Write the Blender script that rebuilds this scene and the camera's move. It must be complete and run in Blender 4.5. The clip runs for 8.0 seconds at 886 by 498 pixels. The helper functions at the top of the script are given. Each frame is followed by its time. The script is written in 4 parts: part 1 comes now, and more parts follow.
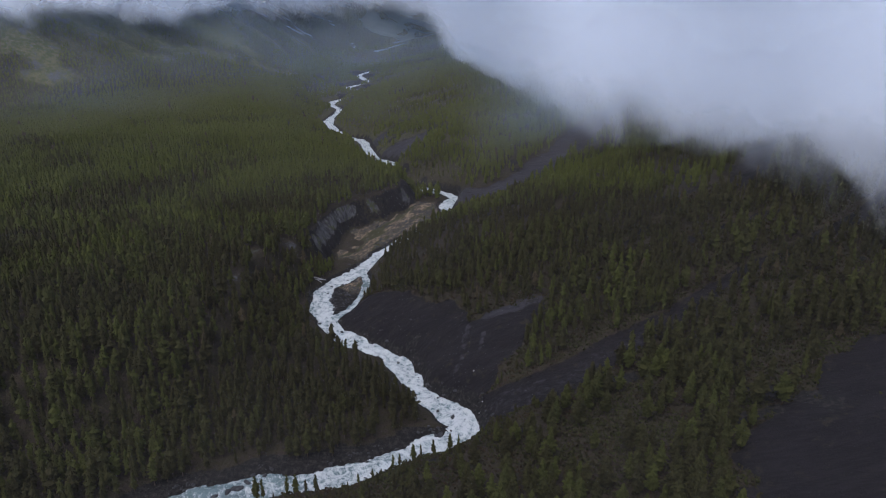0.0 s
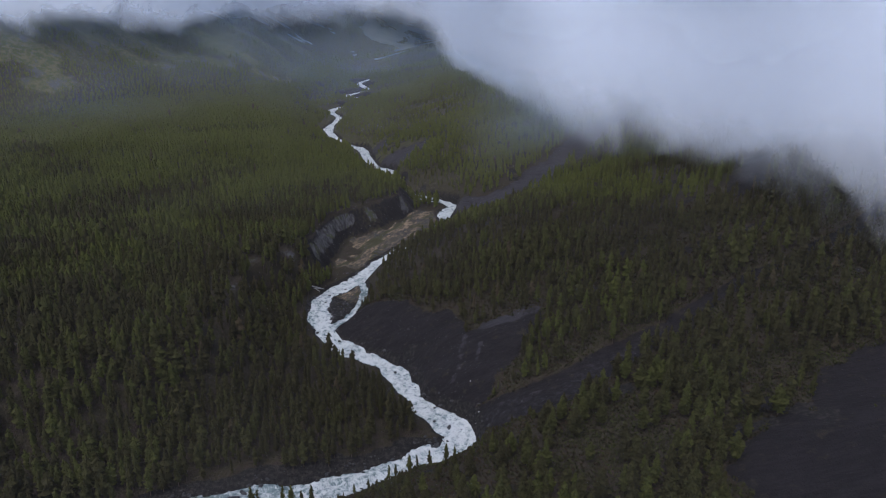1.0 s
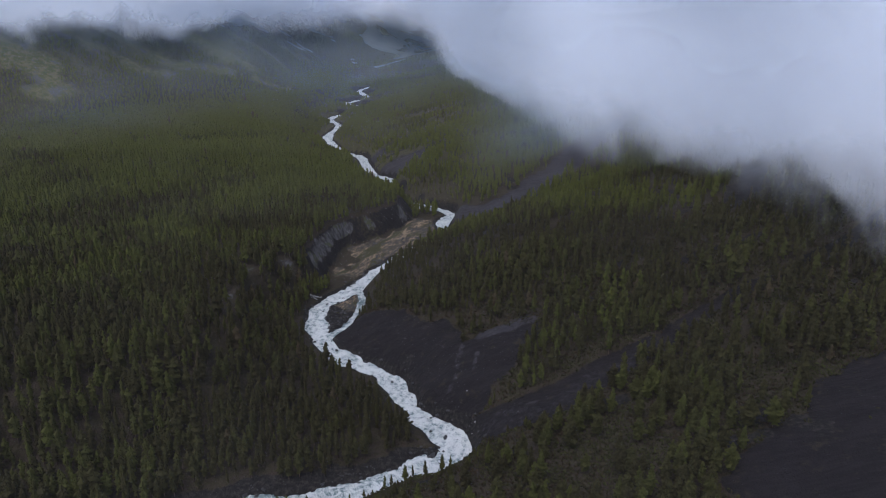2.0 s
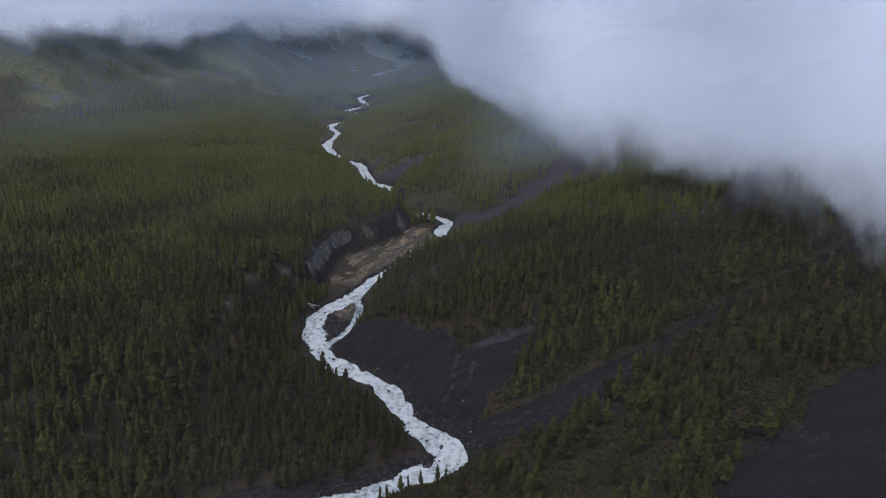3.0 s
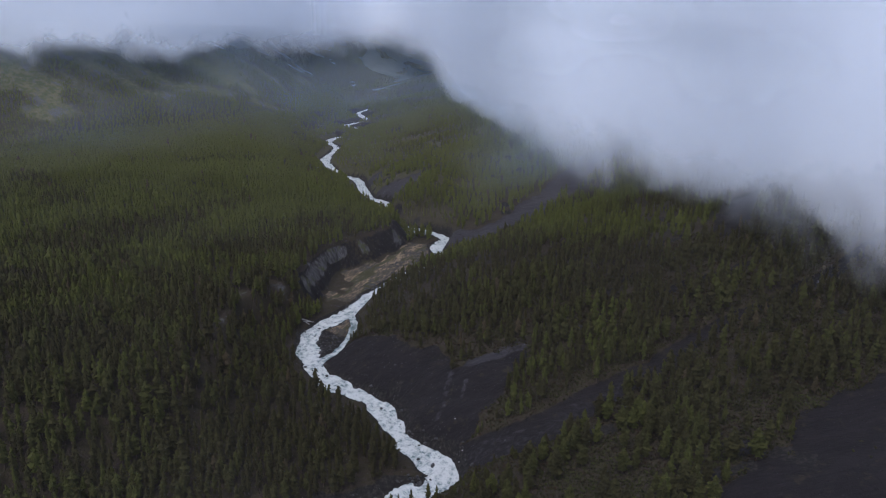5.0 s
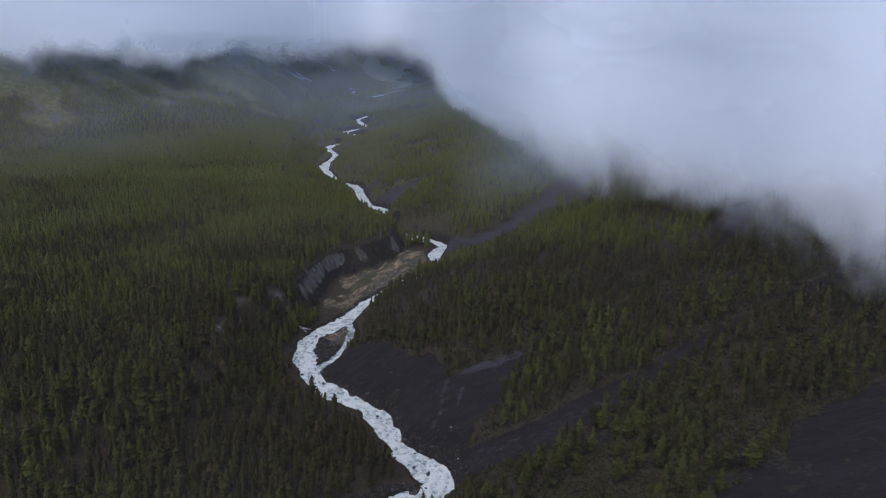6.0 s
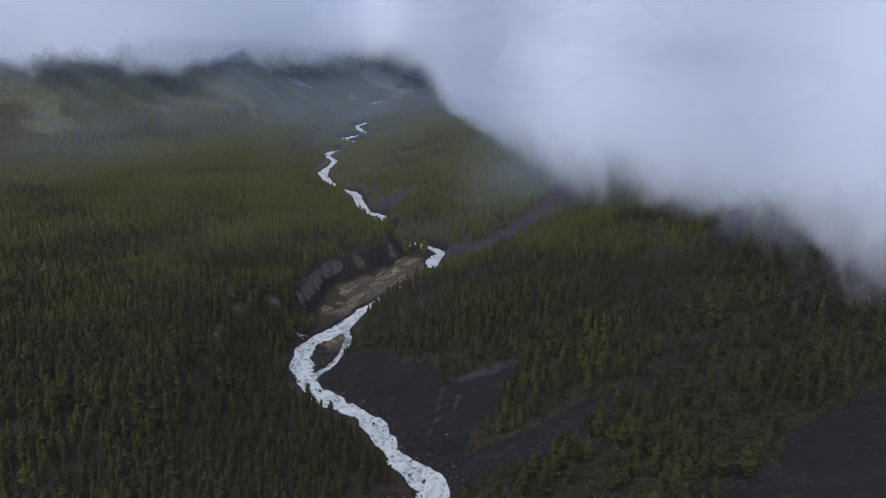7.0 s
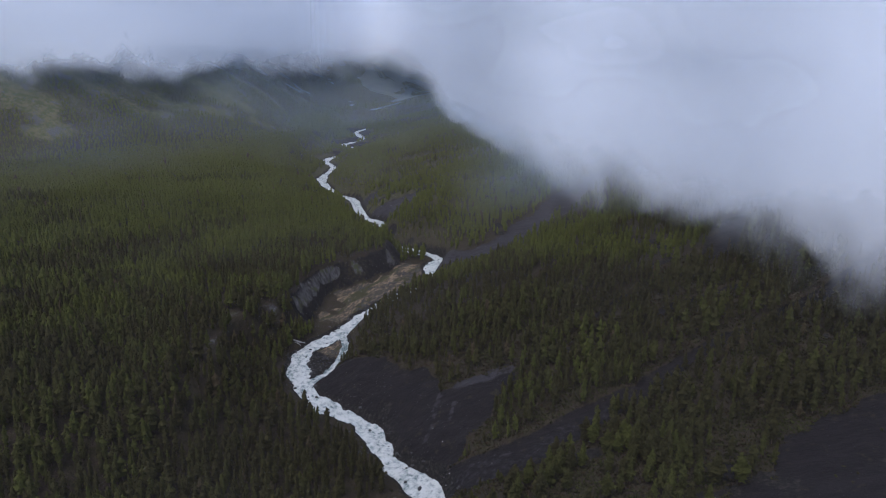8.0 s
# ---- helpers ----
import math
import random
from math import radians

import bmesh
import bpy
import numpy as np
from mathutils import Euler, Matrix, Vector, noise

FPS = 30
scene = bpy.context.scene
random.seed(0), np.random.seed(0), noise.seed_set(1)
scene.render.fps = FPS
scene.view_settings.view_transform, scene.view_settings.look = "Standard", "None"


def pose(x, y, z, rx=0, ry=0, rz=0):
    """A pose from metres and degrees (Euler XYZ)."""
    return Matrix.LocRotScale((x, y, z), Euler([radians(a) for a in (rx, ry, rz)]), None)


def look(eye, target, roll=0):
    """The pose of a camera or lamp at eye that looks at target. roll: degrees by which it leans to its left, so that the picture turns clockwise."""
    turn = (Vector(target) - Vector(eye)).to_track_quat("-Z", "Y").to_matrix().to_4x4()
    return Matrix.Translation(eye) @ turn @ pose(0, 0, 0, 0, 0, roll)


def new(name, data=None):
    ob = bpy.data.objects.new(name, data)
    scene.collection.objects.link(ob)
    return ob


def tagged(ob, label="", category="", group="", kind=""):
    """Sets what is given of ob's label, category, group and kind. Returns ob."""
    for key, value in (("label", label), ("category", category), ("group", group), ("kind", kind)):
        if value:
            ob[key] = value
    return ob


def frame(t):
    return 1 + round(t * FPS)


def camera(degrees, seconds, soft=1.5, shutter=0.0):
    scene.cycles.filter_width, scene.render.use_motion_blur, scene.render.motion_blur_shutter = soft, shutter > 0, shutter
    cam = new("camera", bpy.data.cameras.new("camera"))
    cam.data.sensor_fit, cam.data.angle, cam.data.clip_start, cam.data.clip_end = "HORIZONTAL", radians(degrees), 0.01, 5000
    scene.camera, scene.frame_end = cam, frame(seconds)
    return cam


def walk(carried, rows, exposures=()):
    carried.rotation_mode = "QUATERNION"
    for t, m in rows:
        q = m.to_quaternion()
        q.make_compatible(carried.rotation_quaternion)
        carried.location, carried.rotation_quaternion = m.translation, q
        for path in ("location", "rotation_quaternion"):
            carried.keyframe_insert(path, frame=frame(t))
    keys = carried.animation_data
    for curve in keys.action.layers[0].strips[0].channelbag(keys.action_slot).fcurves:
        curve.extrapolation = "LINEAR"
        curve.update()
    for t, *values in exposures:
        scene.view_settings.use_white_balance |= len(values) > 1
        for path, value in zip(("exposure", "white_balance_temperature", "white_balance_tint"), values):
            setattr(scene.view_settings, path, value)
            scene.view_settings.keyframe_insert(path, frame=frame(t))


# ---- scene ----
EXPO, KELVIN, TINT = 0.27, 5850, 10
cam = camera(63.0, 8.0, soft=1.1)
PATH = [
    (0.0, (0.0, -0.0, 205.0), (9.92, 377.885, 74.215), -0.307),
    (0.5, (0.786, -0.189, 206.075), (10.686, 378.282, 76.996), -0.246),
    (1.0, (1.585, -0.391, 207.107), (11.479, 378.667, 79.759), -0.178),
    (1.5, (2.396, -0.604, 208.096), (12.297, 379.037, 82.498), -0.104),
    (2.0, (3.221, -0.829, 209.042), (13.14, 379.39, 85.208), -0.027),
    (2.5, (4.058, -1.066, 209.946), (14.006, 379.724, 87.881), 0.054),
    (3.0, (4.908, -1.315, 210.806), (14.894, 380.038, 90.513), 0.135),
    (3.5, (5.771, -1.575, 211.623), (15.801, 380.33, 93.098), 0.215),
    (4.0, (6.646, -1.848, 212.397), (16.727, 380.597, 95.629), 0.294),
    (4.5, (7.535, -2.132, 213.129), (17.669, 380.838, 98.101), 0.368),
    (5.0, (8.436, -2.428, 213.817), (18.627, 381.053, 100.508), 0.437),
    (5.5, (9.35, -2.736, 214.462), (19.6, 381.239, 102.844), 0.5),
    (6.0, (10.277, -3.056, 215.065), (20.584, 381.395, 105.102), 0.553),
    (6.5, (11.217, -3.387, 215.624), (21.58, 381.52, 107.277), 0.597),
    (7.0, (12.169, -3.731, 216.141), (22.586, 381.613, 109.363), 0.629),
    (7.5, (13.134, -4.086, 216.614), (23.599, 381.674, 111.353), 0.649),
    (8.0, (14.112, -4.453, 217.045), (24.619, 381.7, 113.241), 0.653),
]
walk(cam, [(t, look(eye, target, roll)) for t, eye, target, roll in PATH], [(0.0, EXPO, KELVIN, TINT), (8.0, EXPO, KELVIN, TINT)])

# ---- world and light ----
scene.cycles.transparent_max_bounces = 96
world = bpy.data.worlds.new("overcast_sky")
scene.world = world
world.use_nodes = True
wn = world.node_tree
sky = wn.nodes.new("ShaderNodeTexSky")
sky.sky_type, sky.sun_disc = "NISHITA", False
sky.sun_elevation, sky.sun_rotation = radians(65), radians(-150)
sky.dust_density, sky.air_density = 3.0, 1.0
wn.nodes["Background"].inputs["Strength"].default_value = 0.165
wn.links.new(sky.outputs[0], wn.nodes["Background"].inputs["Color"])
sun_data = bpy.data.lights.new("veiled_sun", "SUN")
sun_data.energy, sun_data.angle, sun_data.color = 0.35, radians(45), (1.0, 0.96, 0.9)
sun = new("veiled_sun", sun_data)
sun.matrix_world = look((-70, -130, 320), (0, 0, 0))

# ---- materials ----
class Nodes:
    """Short hand for a node material."""

    def __init__(self, name):
        self.mat = bpy.data.materials.new(name)
        self.mat.use_nodes = True
        self.tree = self.mat.node_tree
        self.tree.nodes.clear()

    def add(self, kind, **values):
        n = self.tree.nodes.new(kind)
        for key, v in values.items():
            if key in n.inputs:
                self.put(n.inputs[key], v)
        return n

    def put(self, socket, v):
        if isinstance(v, bpy.types.NodeSocket):
            self.tree.links.new(v, socket)
        else:
            socket.default_value = v

    def place(self):
        return self.add("ShaderNodeNewGeometry").outputs["Position"]

    def attr(self, name):
        n = self.add("ShaderNodeAttribute")
        n.attribute_name = name
        return n.outputs["Fac"]

    def scaled(self, vector, x, y, z):
        n = self.add("ShaderNodeVectorMath")
        n.operation = "MULTIPLY"
        self.put(n.inputs[0], vector)
        n.inputs[1].default_value = (x, y, z)
        return n.outputs[0]

    def noise(self, vector, scale, detail=4.0, rough=0.55, warp=0.0):
        n = self.add("ShaderNodeTexNoise")
        for key, v in (("Vector", vector), ("Scale", scale), ("Detail", detail), ("Roughness", rough), ("Distortion", warp)):
            self.put(n.inputs[key], v)
        return n.outputs["Fac"]

    def math(self, op, a, b=0.0, c=0.0, clamp=False):
        n = self.add("ShaderNodeMath")
        n.operation, n.use_clamp = op, clamp
        for socket, v in zip(n.inputs, (a, b, c)):
            self.put(socket, v)
        return n.outputs[0]

    def range(self, v, a, b, lo=0.0, hi=1.0):
        n = self.add("ShaderNodeMapRange")
        n.interpolation_type = "SMOOTHSTEP"
        for socket, w in zip(n.inputs, (v, a, b, lo, hi)):
            self.put(socket, w)
        return n.outputs[0]

    def mix(self, fac, a, b, how="MIX"):
        n = self.add("ShaderNodeMix")
        n.data_type, n.blend_type = "RGBA", how
        self.put(n.inputs[0], fac)
        for socket, v in ((n.inputs[6], a), (n.inputs[7], b)):
            self.put(socket, (*v, 1.0) if isinstance(v, tuple) else v)
        return n.outputs[2]

    def bump(self, height, strength, distance):
        n = self.add("ShaderNodeBump")
        for key, v in (("Height", height), ("Strength", strength), ("Distance", distance)):
            self.put(n.inputs[key], v)
        return n.outputs[0]

    def principled(self, color, rough, normal=None, spec=0.3):
        n = self.add("ShaderNodeBsdfPrincipled")
        self.put(n.inputs["Base Color"], (*color, 1.0) if isinstance(color, tuple) else color)
        self.put(n.inputs["Roughness"], rough)
        n.inputs["Specular IOR Level"].default_value = spec
        if normal is not None:
            self.put(n.inputs["Normal"], normal)
        return n.outputs[0]

    def finish(self, shader):
        out = self.add("ShaderNodeOutputMaterial")
        self.tree.links.new(shader, out.inputs["Surface"])
        return self.mat


def ground_material():
    m = Nodes("valley_ground")
    p = m.place()
    fine, mid, broad = m.noise(p, 1.4, 5), m.noise(p, 0.18, 4), m.noise(p, 0.03, 3)
    floor = m.mix(m.range(mid, 0.35, 0.65), (0.034, 0.0245, 0.019), (0.034, 0.029, 0.016))
    floor = m.mix(m.range(fine, 0.45, 0.8), floor, (0.048, 0.034, 0.025))
    floor = m.mix(m.range(m.noise(p, 0.55, 5, 0.65), 0.47, 0.62), floor, (0.030, 0.025, 0.011))
    meadow_and_haze = m.mix(m.range(mid, 0.4, 0.62), (0.066, 0.072, 0.022), (0.112, 0.102, 0.044))
    meadow_and_haze = m.mix(m.range(m.noise(m.scaled(p, 1, 1, 0.2), 0.05, 5, 0.6), 0.52, 0.66), meadow_and_haze, (0.080, 0.078, 0.074))
    # slate scree: dark grey with paler streaks down the slope and single stones
    streak = m.noise(m.scaled(p, 0.14, 1.0, 0.14), 0.5, 6, 0.65, 0.4)
    slate = m.mix(m.range(streak, 0.40, 0.64), (0.0100, 0.0078, 0.0083), (0.0158, 0.0124, 0.0132))
    slate = m.mix(m.range(m.noise(p, 4.5, 3, 0.7), 0.62, 0.78), slate, (0.050, 0.046, 0.049))
    slate = m.mix(m.range(m.noise(p, 0.16, 6, 0.7), 0.56, 0.68), slate, (0.030, 0.025, 0.016))
    slate = m.mix(m.range(m.noise(m.scaled(p, 0.35, 1.0, 0.35), 0.11, 5, 0.7, 0.6), 0.52, 0.70, 0.0, 0.7), slate, (0.0185, 0.0150, 0.0160))
    pale_stone = m.mix(m.range(streak, 0.32, 0.7), (0.027, 0.0245, 0.0270), (0.047, 0.0430, 0.0470))
    # cut banks: pale grey earth with runnels
    run = m.noise(m.scaled(p, 1.0, 1.0, 0.12), 0.45, 5, 0.65)
    bank = m.mix(m.range(run, 0.36, 0.66), (0.038, 0.034, 0.035), (0.104, 0.098, 0.097))
    bank = m.mix(m.range(m.noise(p, 0.12, 4, 0.6), 0.52, 0.62), bank, (0.060, 0.062, 0.030))
    # gravel shore
    stones = m.add("ShaderNodeTexVoronoi")
    m.put(stones.inputs["Vector"], p)
    stones.inputs["Scale"].default_value = 0.9
    shore = m.mix(m.range(m.noise(p, 0.5, 5, 0.65), 0.42, 0.7), (0.012, 0.0102, 0.0098), (0.038, 0.033, 0.028))
    turned = m.add("ShaderNodeVectorRotate")
    turned.rotation_type = "Z_AXIS"
    m.put(turned.inputs["Vector"], p)
    turned.inputs["Angle"].default_value = 0.42
    lain = m.scaled(turned.outputs[0], 1.0, 0.22, 1)
    bands, pebbles = m.noise(lain, 0.13, 7, 0.7, 0.9), m.noise(lain, 0.9, 6, 0.75, 0.5)
    bar = m.mix(m.range(pebbles, 0.36, 0.66), (0.040, 0.034, 0.028), (0.105, 0.085, 0.062))
    bar = m.mix(m.range(m.math("ADD", bands, m.math("MULTIPLY", m.math("SUBTRACT", pebbles, 0.5), 0.9)), 0.50, 0.66), bar, (0.265, 0.192, 0.115))
    bar = m.mix(m.range(m.noise(lain, 0.10, 6, 0.65, 0.6), 0.50, 0.60), bar, (0.050, 0.047, 0.020))
    color = m.mix(m.attr("meadow_and_haze"), floor, meadow_and_haze)
    wobble = m.math("MULTIPLY", m.math("SUBTRACT", m.noise(p, 0.35, 5, 0.65), 0.5), 0.9)
    for name, paint in (("scree", slate), ("pale_stone", pale_stone), ("bluff", bank), ("shore", shore), ("bar", bar)):
        color = m.mix(m.range(m.math("ADD", m.attr(name), wobble), 0.38, 0.62), color, paint)
    relief = m.math("ADD", m.math("ADD", m.noise(p, 0.8, 6, 0.65), m.math("MULTIPLY", m.noise(p, 0.22, 4, 0.6), 2.0)), m.math("MULTIPLY", stones.outputs["Distance"], 0.4))
    return m.finish(m.principled(color, 0.9, m.bump(relief, 0.8, 0.8), 0.2))


def leaf_material(name, single):
    m = Nodes(name)
    tint = m.math("ADD", m.math("MULTIPLY", m.add("ShaderNodeObjectInfo").outputs["Random"], 0.45), 0.22) if single else m.attr("tint")
    p = m.place()
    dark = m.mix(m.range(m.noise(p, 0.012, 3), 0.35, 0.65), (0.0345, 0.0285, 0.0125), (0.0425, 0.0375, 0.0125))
    # the bright end also carries the lightening painted into far trees
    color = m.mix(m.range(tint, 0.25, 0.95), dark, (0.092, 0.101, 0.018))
    color = m.mix(m.range(tint, 0.955, 0.975), color, (0.075, 0.054, 0.030))
    color = m.mix(m.range(m.add("ShaderNodeNewGeometry").outputs["Random Per Island"], 0.2, 1.0, 0.0, 0.3), color, (0.074, 0.067, 0.022))
    tr = m.add("ShaderNodeBsdfTranslucent")
    m.put(tr.inputs["Color"], color)
    both = m.add("ShaderNodeMixShader")
    both.inputs[0].default_value = 0.3
    m.put(both.inputs[1], m.principled(color, 0.75, None, 0.15))
    m.put(both.inputs[2], tr.outputs[0])
    return m.finish(both.outputs[0])


def shrub_material():
    m = Nodes("shrub_leaves")
    tint = m.attr("tint")
    c = m.mix(m.range(tint, 0.1, 0.5), (0.042, 0.027, 0.015), (0.036, 0.035, 0.013))
    c = m.mix(m.range(tint, 0.55, 0.95), c, (0.050, 0.053, 0.015))
    return m.finish(m.principled(c, 0.8, None, 0.15))


def bark_material():
    m = Nodes("larch_bark")
    p = m.place()
    c = m.mix(m.range(m.noise(m.scaled(p, 1, 1, 0.2), 3.0, 4), 0.35, 0.65), (0.050, 0.036, 0.026), (0.130, 0.095, 0.070))
    return m.finish(m.principled(c, 0.9, None, 0.1))


def water_material():
    m = Nodes("white_water")
    p, along, across = m.place(), m.attr("along"), m.attr("across")
    flow = m.add("ShaderNodeCombineXYZ")
    for s, v in zip(flow.inputs, (m.math("MULTIPLY", along, 0.35), across, 0.0)):
        m.put(s, v)
    streaks = m.noise(flow.outputs[0], 0.9, 6, 0.68, 0.8)
    patches = m.noise(p, 0.06, 3, 0.5)
    curl = m.noise(p, 1.5, 6, 0.72, 0.6)
    foam = m.math("ADD", m.math("MULTIPLY", streaks, 0.55), m.math("ADD", m.math("MULTIPLY", curl, 0.45), m.math("MULTIPLY", m.math("SUBTRACT", patches, 0.5), 0.5)))
    ripple = m.add("ShaderNodeCombineXYZ")
    for s, v in zip(ripple.inputs, (along, m.math("MULTIPLY", across, 0.45), 0.0)):
        m.put(s, v)
    crest = m.noise(ripple.outputs[0], 0.75, 5, 0.65, 1.4)
    foam = m.math("ADD", foam, m.math("ADD", m.attr("froth"), m.math("MULTIPLY", m.math("SUBTRACT", crest, 0.5), 1.0)))
    # standing waves: scalloped white crests round greener troughs
    wave = m.add("ShaderNodeTexVoronoi")
    warped = m.add("ShaderNodeCombineXYZ")
    for s, v in zip(warped.inputs, (m.math("ADD", m.math("MULTIPLY", along, 0.8), m.math("MULTIPLY", curl, 2.2)), m.math("ADD", across, m.math("MULTIPLY", streaks, 1.8)), 0.0)):
        m.put(s, v)
    m.put(wave.inputs["Vector"], warped.outputs[0])
    wave.inputs["Scale"].default_value = 0.36
    foam = m.math("ADD", foam, m.math("MULTIPLY", m.math("SUBTRACT", wave.outputs["Distance"], 0.42), 0.42))
    f = m.range(foam, 0.32, 0.72)
    color = m.mix(f, (0.160, 0.205, 0.202), (0.580, 0.590, 0.566))
    rough = m.range(foam, 0.36, 0.66, 0.22, 0.75)
    return m.finish(m.principled(color, rough, m.bump(m.math("ADD", m.math("MULTIPLY", curl, 0.6), wave.outputs["Distance"]), 0.8, 0.6), 0.4))


def rock_material():
    m = Nodes("wet_river_rock")
    p = m.place()
    c = m.mix(m.range(m.noise(p, 0.8, 5, 0.65), 0.4, 0.65), (0.016, 0.015, 0.016), (0.052, 0.048, 0.046))
    return m.finish(m.principled(c, 0.6, m.bump(m.noise(p, 2.0, 5), 0.7, 0.2), 0.4))


def driftwood_material():
    m = Nodes("bleached_driftwood")
    p = m.place()
    c = m.mix(m.range(m.noise(m.scaled(p, 1, 1, 3), 2.5, 4), 0.3, 0.7), (0.300, 0.285, 0.270), (0.560, 0.550, 0.530))
    return m.finish(m.principled(c, 0.85, None, 0.2))


def cloud_material():
    """Vapour whose cover follows the attribute thick, torn by noise at three sizes."""
    m = Nodes("cloud_vapour")
    spot = m.add("ShaderNodeCombineXYZ")
    for socket, name in zip(spot.inputs, ("along", "up", "layer")):
        m.put(socket, m.attr(name))
    p = spot.outputs[0]
    torn = m.math("MULTIPLY", m.math("SUBTRACT", m.noise(p, 1 / 80.0, 3, 0.5, 0.4), 0.5), 2.5)
    torn = m.math("ADD", torn, m.math("MULTIPLY", m.math("SUBTRACT", m.noise(m.scaled(p, 1, 0.7, 1), 1 / 20.0, 5, 0.58, 0.6), 0.5), 1.7))
    alpha = m.math("MULTIPLY", m.range(m.math("ADD", m.attr("thick"), torn), 0.0, 1.15), m.attr("most"))
    d, t, both = m.add("ShaderNodeBsdfDiffuse"), m.add("ShaderNodeBsdfTranslucent"), m.add("ShaderNodeMixShader")
    for n in (d, t):
        n.inputs["Color"].default_value = (0.928, 0.955, 1.0, 1)
    both.inputs[0].default_value = 0.35
    m.put(both.inputs[1], d.outputs[0])
    m.put(both.inputs[2], t.outputs[0])
    clear, out = m.add("ShaderNodeBsdfTransparent"), m.add("ShaderNodeMixShader")
    m.put(out.inputs[0], alpha)
    m.put(out.inputs[1], clear.outputs[0])
    m.put(out.inputs[2], both.outputs[0])
    return m.finish(out.outputs[0])


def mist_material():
    """A thin veil of mist and painted haze; the attribute thick is its cover, uneven by noise."""
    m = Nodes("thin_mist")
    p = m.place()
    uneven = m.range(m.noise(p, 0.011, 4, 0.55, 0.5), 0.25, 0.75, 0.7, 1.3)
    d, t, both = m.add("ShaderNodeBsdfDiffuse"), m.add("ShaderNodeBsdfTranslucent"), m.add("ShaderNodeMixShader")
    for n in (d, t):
        # haze put into the colour: warm where thin and near, blue where thick and far
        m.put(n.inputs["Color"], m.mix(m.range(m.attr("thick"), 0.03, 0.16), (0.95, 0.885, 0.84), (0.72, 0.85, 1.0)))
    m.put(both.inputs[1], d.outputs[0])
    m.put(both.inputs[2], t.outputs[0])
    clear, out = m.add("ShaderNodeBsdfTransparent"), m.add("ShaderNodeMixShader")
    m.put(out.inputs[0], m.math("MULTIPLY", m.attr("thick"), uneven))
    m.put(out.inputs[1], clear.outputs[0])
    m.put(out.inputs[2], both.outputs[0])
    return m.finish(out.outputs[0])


GROUND, BARK, WATER, ROCK, DRIFT = ground_material(), bark_material(), water_material(), rock_material(), driftwood_material()
SHRUB = shrub_material()
LEAF, LEAF_SINGLE = leaf_material("larch_needles", False), leaf_material("larch_needles_near", True)

# ---- the lie of the land ----
RIVER = [(-520, 20), (-380, 90), (-220, 172), (-140, 222), (-99, 248), (-75, 260), (-48, 263.5), (-27, 271.5), (-13, 279.5),
         (0, 287), (14.5, 293), (18.2, 305.5), (9.5, 319), (-1, 331), (-7, 345), (-13, 360), (-22, 374), (-34, 384), (-48, 395),
         (-59, 411), (-66, 430), (-70, 449), (-69, 469), (-61, 483), (-48, 502), (-39, 525), (-29, 544), (2, 592), (20, 633),
         (21, 660), (29, 683), (22, 701), (-8, 722), (-33, 752), (-44, 792), (-36, 826), (-54, 848), (-69, 896), (-80, 948),
         (-110, 986), (-137, 1066), (-141, 1110), (-135, 1186), (-158, 1244), (-142, 1290), (-114, 1311), (-104, 1350), (-114, 1386),
         (-147, 1425), (-111, 1503)]
RIVER_UP = [(-137, 1616), (-97, 1702), (-20, 1800), (120, 1900), (300, 2040), (600, 2200), (1200, 2450)]
BLUFF = [(-900, 60), (-560, 205), (-300, 285), (-172, 322), (-140, 350), (-124, 390), (-117, 430), (-110, 465), (-95, 492), (-86, 548),
         (-68, 592), (-44, 628), (-25, 660), (-38, 702), (-80, 765), (-116, 800), (-148, 880), (-182, 962), (-200, 1060),
         (-212, 1180), (-215, 1300), (-190, 1500), (-200, 1700), (-60, 1900), (240, 2130), (1200, 2560)]
HILLFOOT = [(-1700, 420), (-900, 700), (-520, 950), (-330, 1160), (-240, 1300), (-222, 1420), (-195, 1700), (-40, 1930), (260, 2160), (1200, 2620)]
FALL = 0.03


def spline(points, steps):
    p = np.array(points, float)
    p = np.vstack([2 * p[0] - p[1], p, 2 * p[-1] - p[-2]])
    out = []
    for i in range(1, len(p) - 2):
        a, b, c, d = p[i - 1], p[i], p[i + 1], p[i + 2]
        for k in range(steps):
            u = k / steps
            out.append(0.5 * (2 * b + (c - a) * u + (2 * a - 5 * b + 4 * c - d) * u * u + (3 * b - a - 3 * c + d) * u ** 3))
    out.append(p[-2])
    return np.array(out)


def side_distance(x, y, line):
    """Signed distance to a line in plan (positive to the right of its run) and the index of the nearest stretch."""
    best, near, sign = np.full(x.shape, 1e9), np.zeros(x.shape, int), np.ones(x.shape)
    for i, (a, b) in enumerate(zip(line[:-1], line[1:])):
        d = b - a
        u = np.clip(((x - a[0]) * d[0] + (y - a[1]) * d[1]) / (d @ d), 0, 1)
        px, py = x - a[0] - u * d[0], y - a[1] - u * d[1]
        q = px * px + py * py
        m = q < best - 1e-6
        best = np.where(m, q, best)
        near = np.where(m, i, near)
        sign = np.where(m, np.where(px * d[1] - py * d[0] > 0, 1.0, -1.0), sign)
    return np.sqrt(best) * sign, near


def ramp(v, a, b):
    u = np.clip((v - a) / (b - a), 0, 1)
    return u * u * (3 - 2 * u)


def lattice(ix, iy, seed):
    h = (ix * 374761393 + iy * 668265263 + seed * 974634777) & 0x7FFFFFFF
    h = ((h ^ (h >> 13)) * 1274126177) & 0x7FFFFFFF
    return ((h ^ (h >> 16)) & 0xFFFF) / 32767.5 - 1


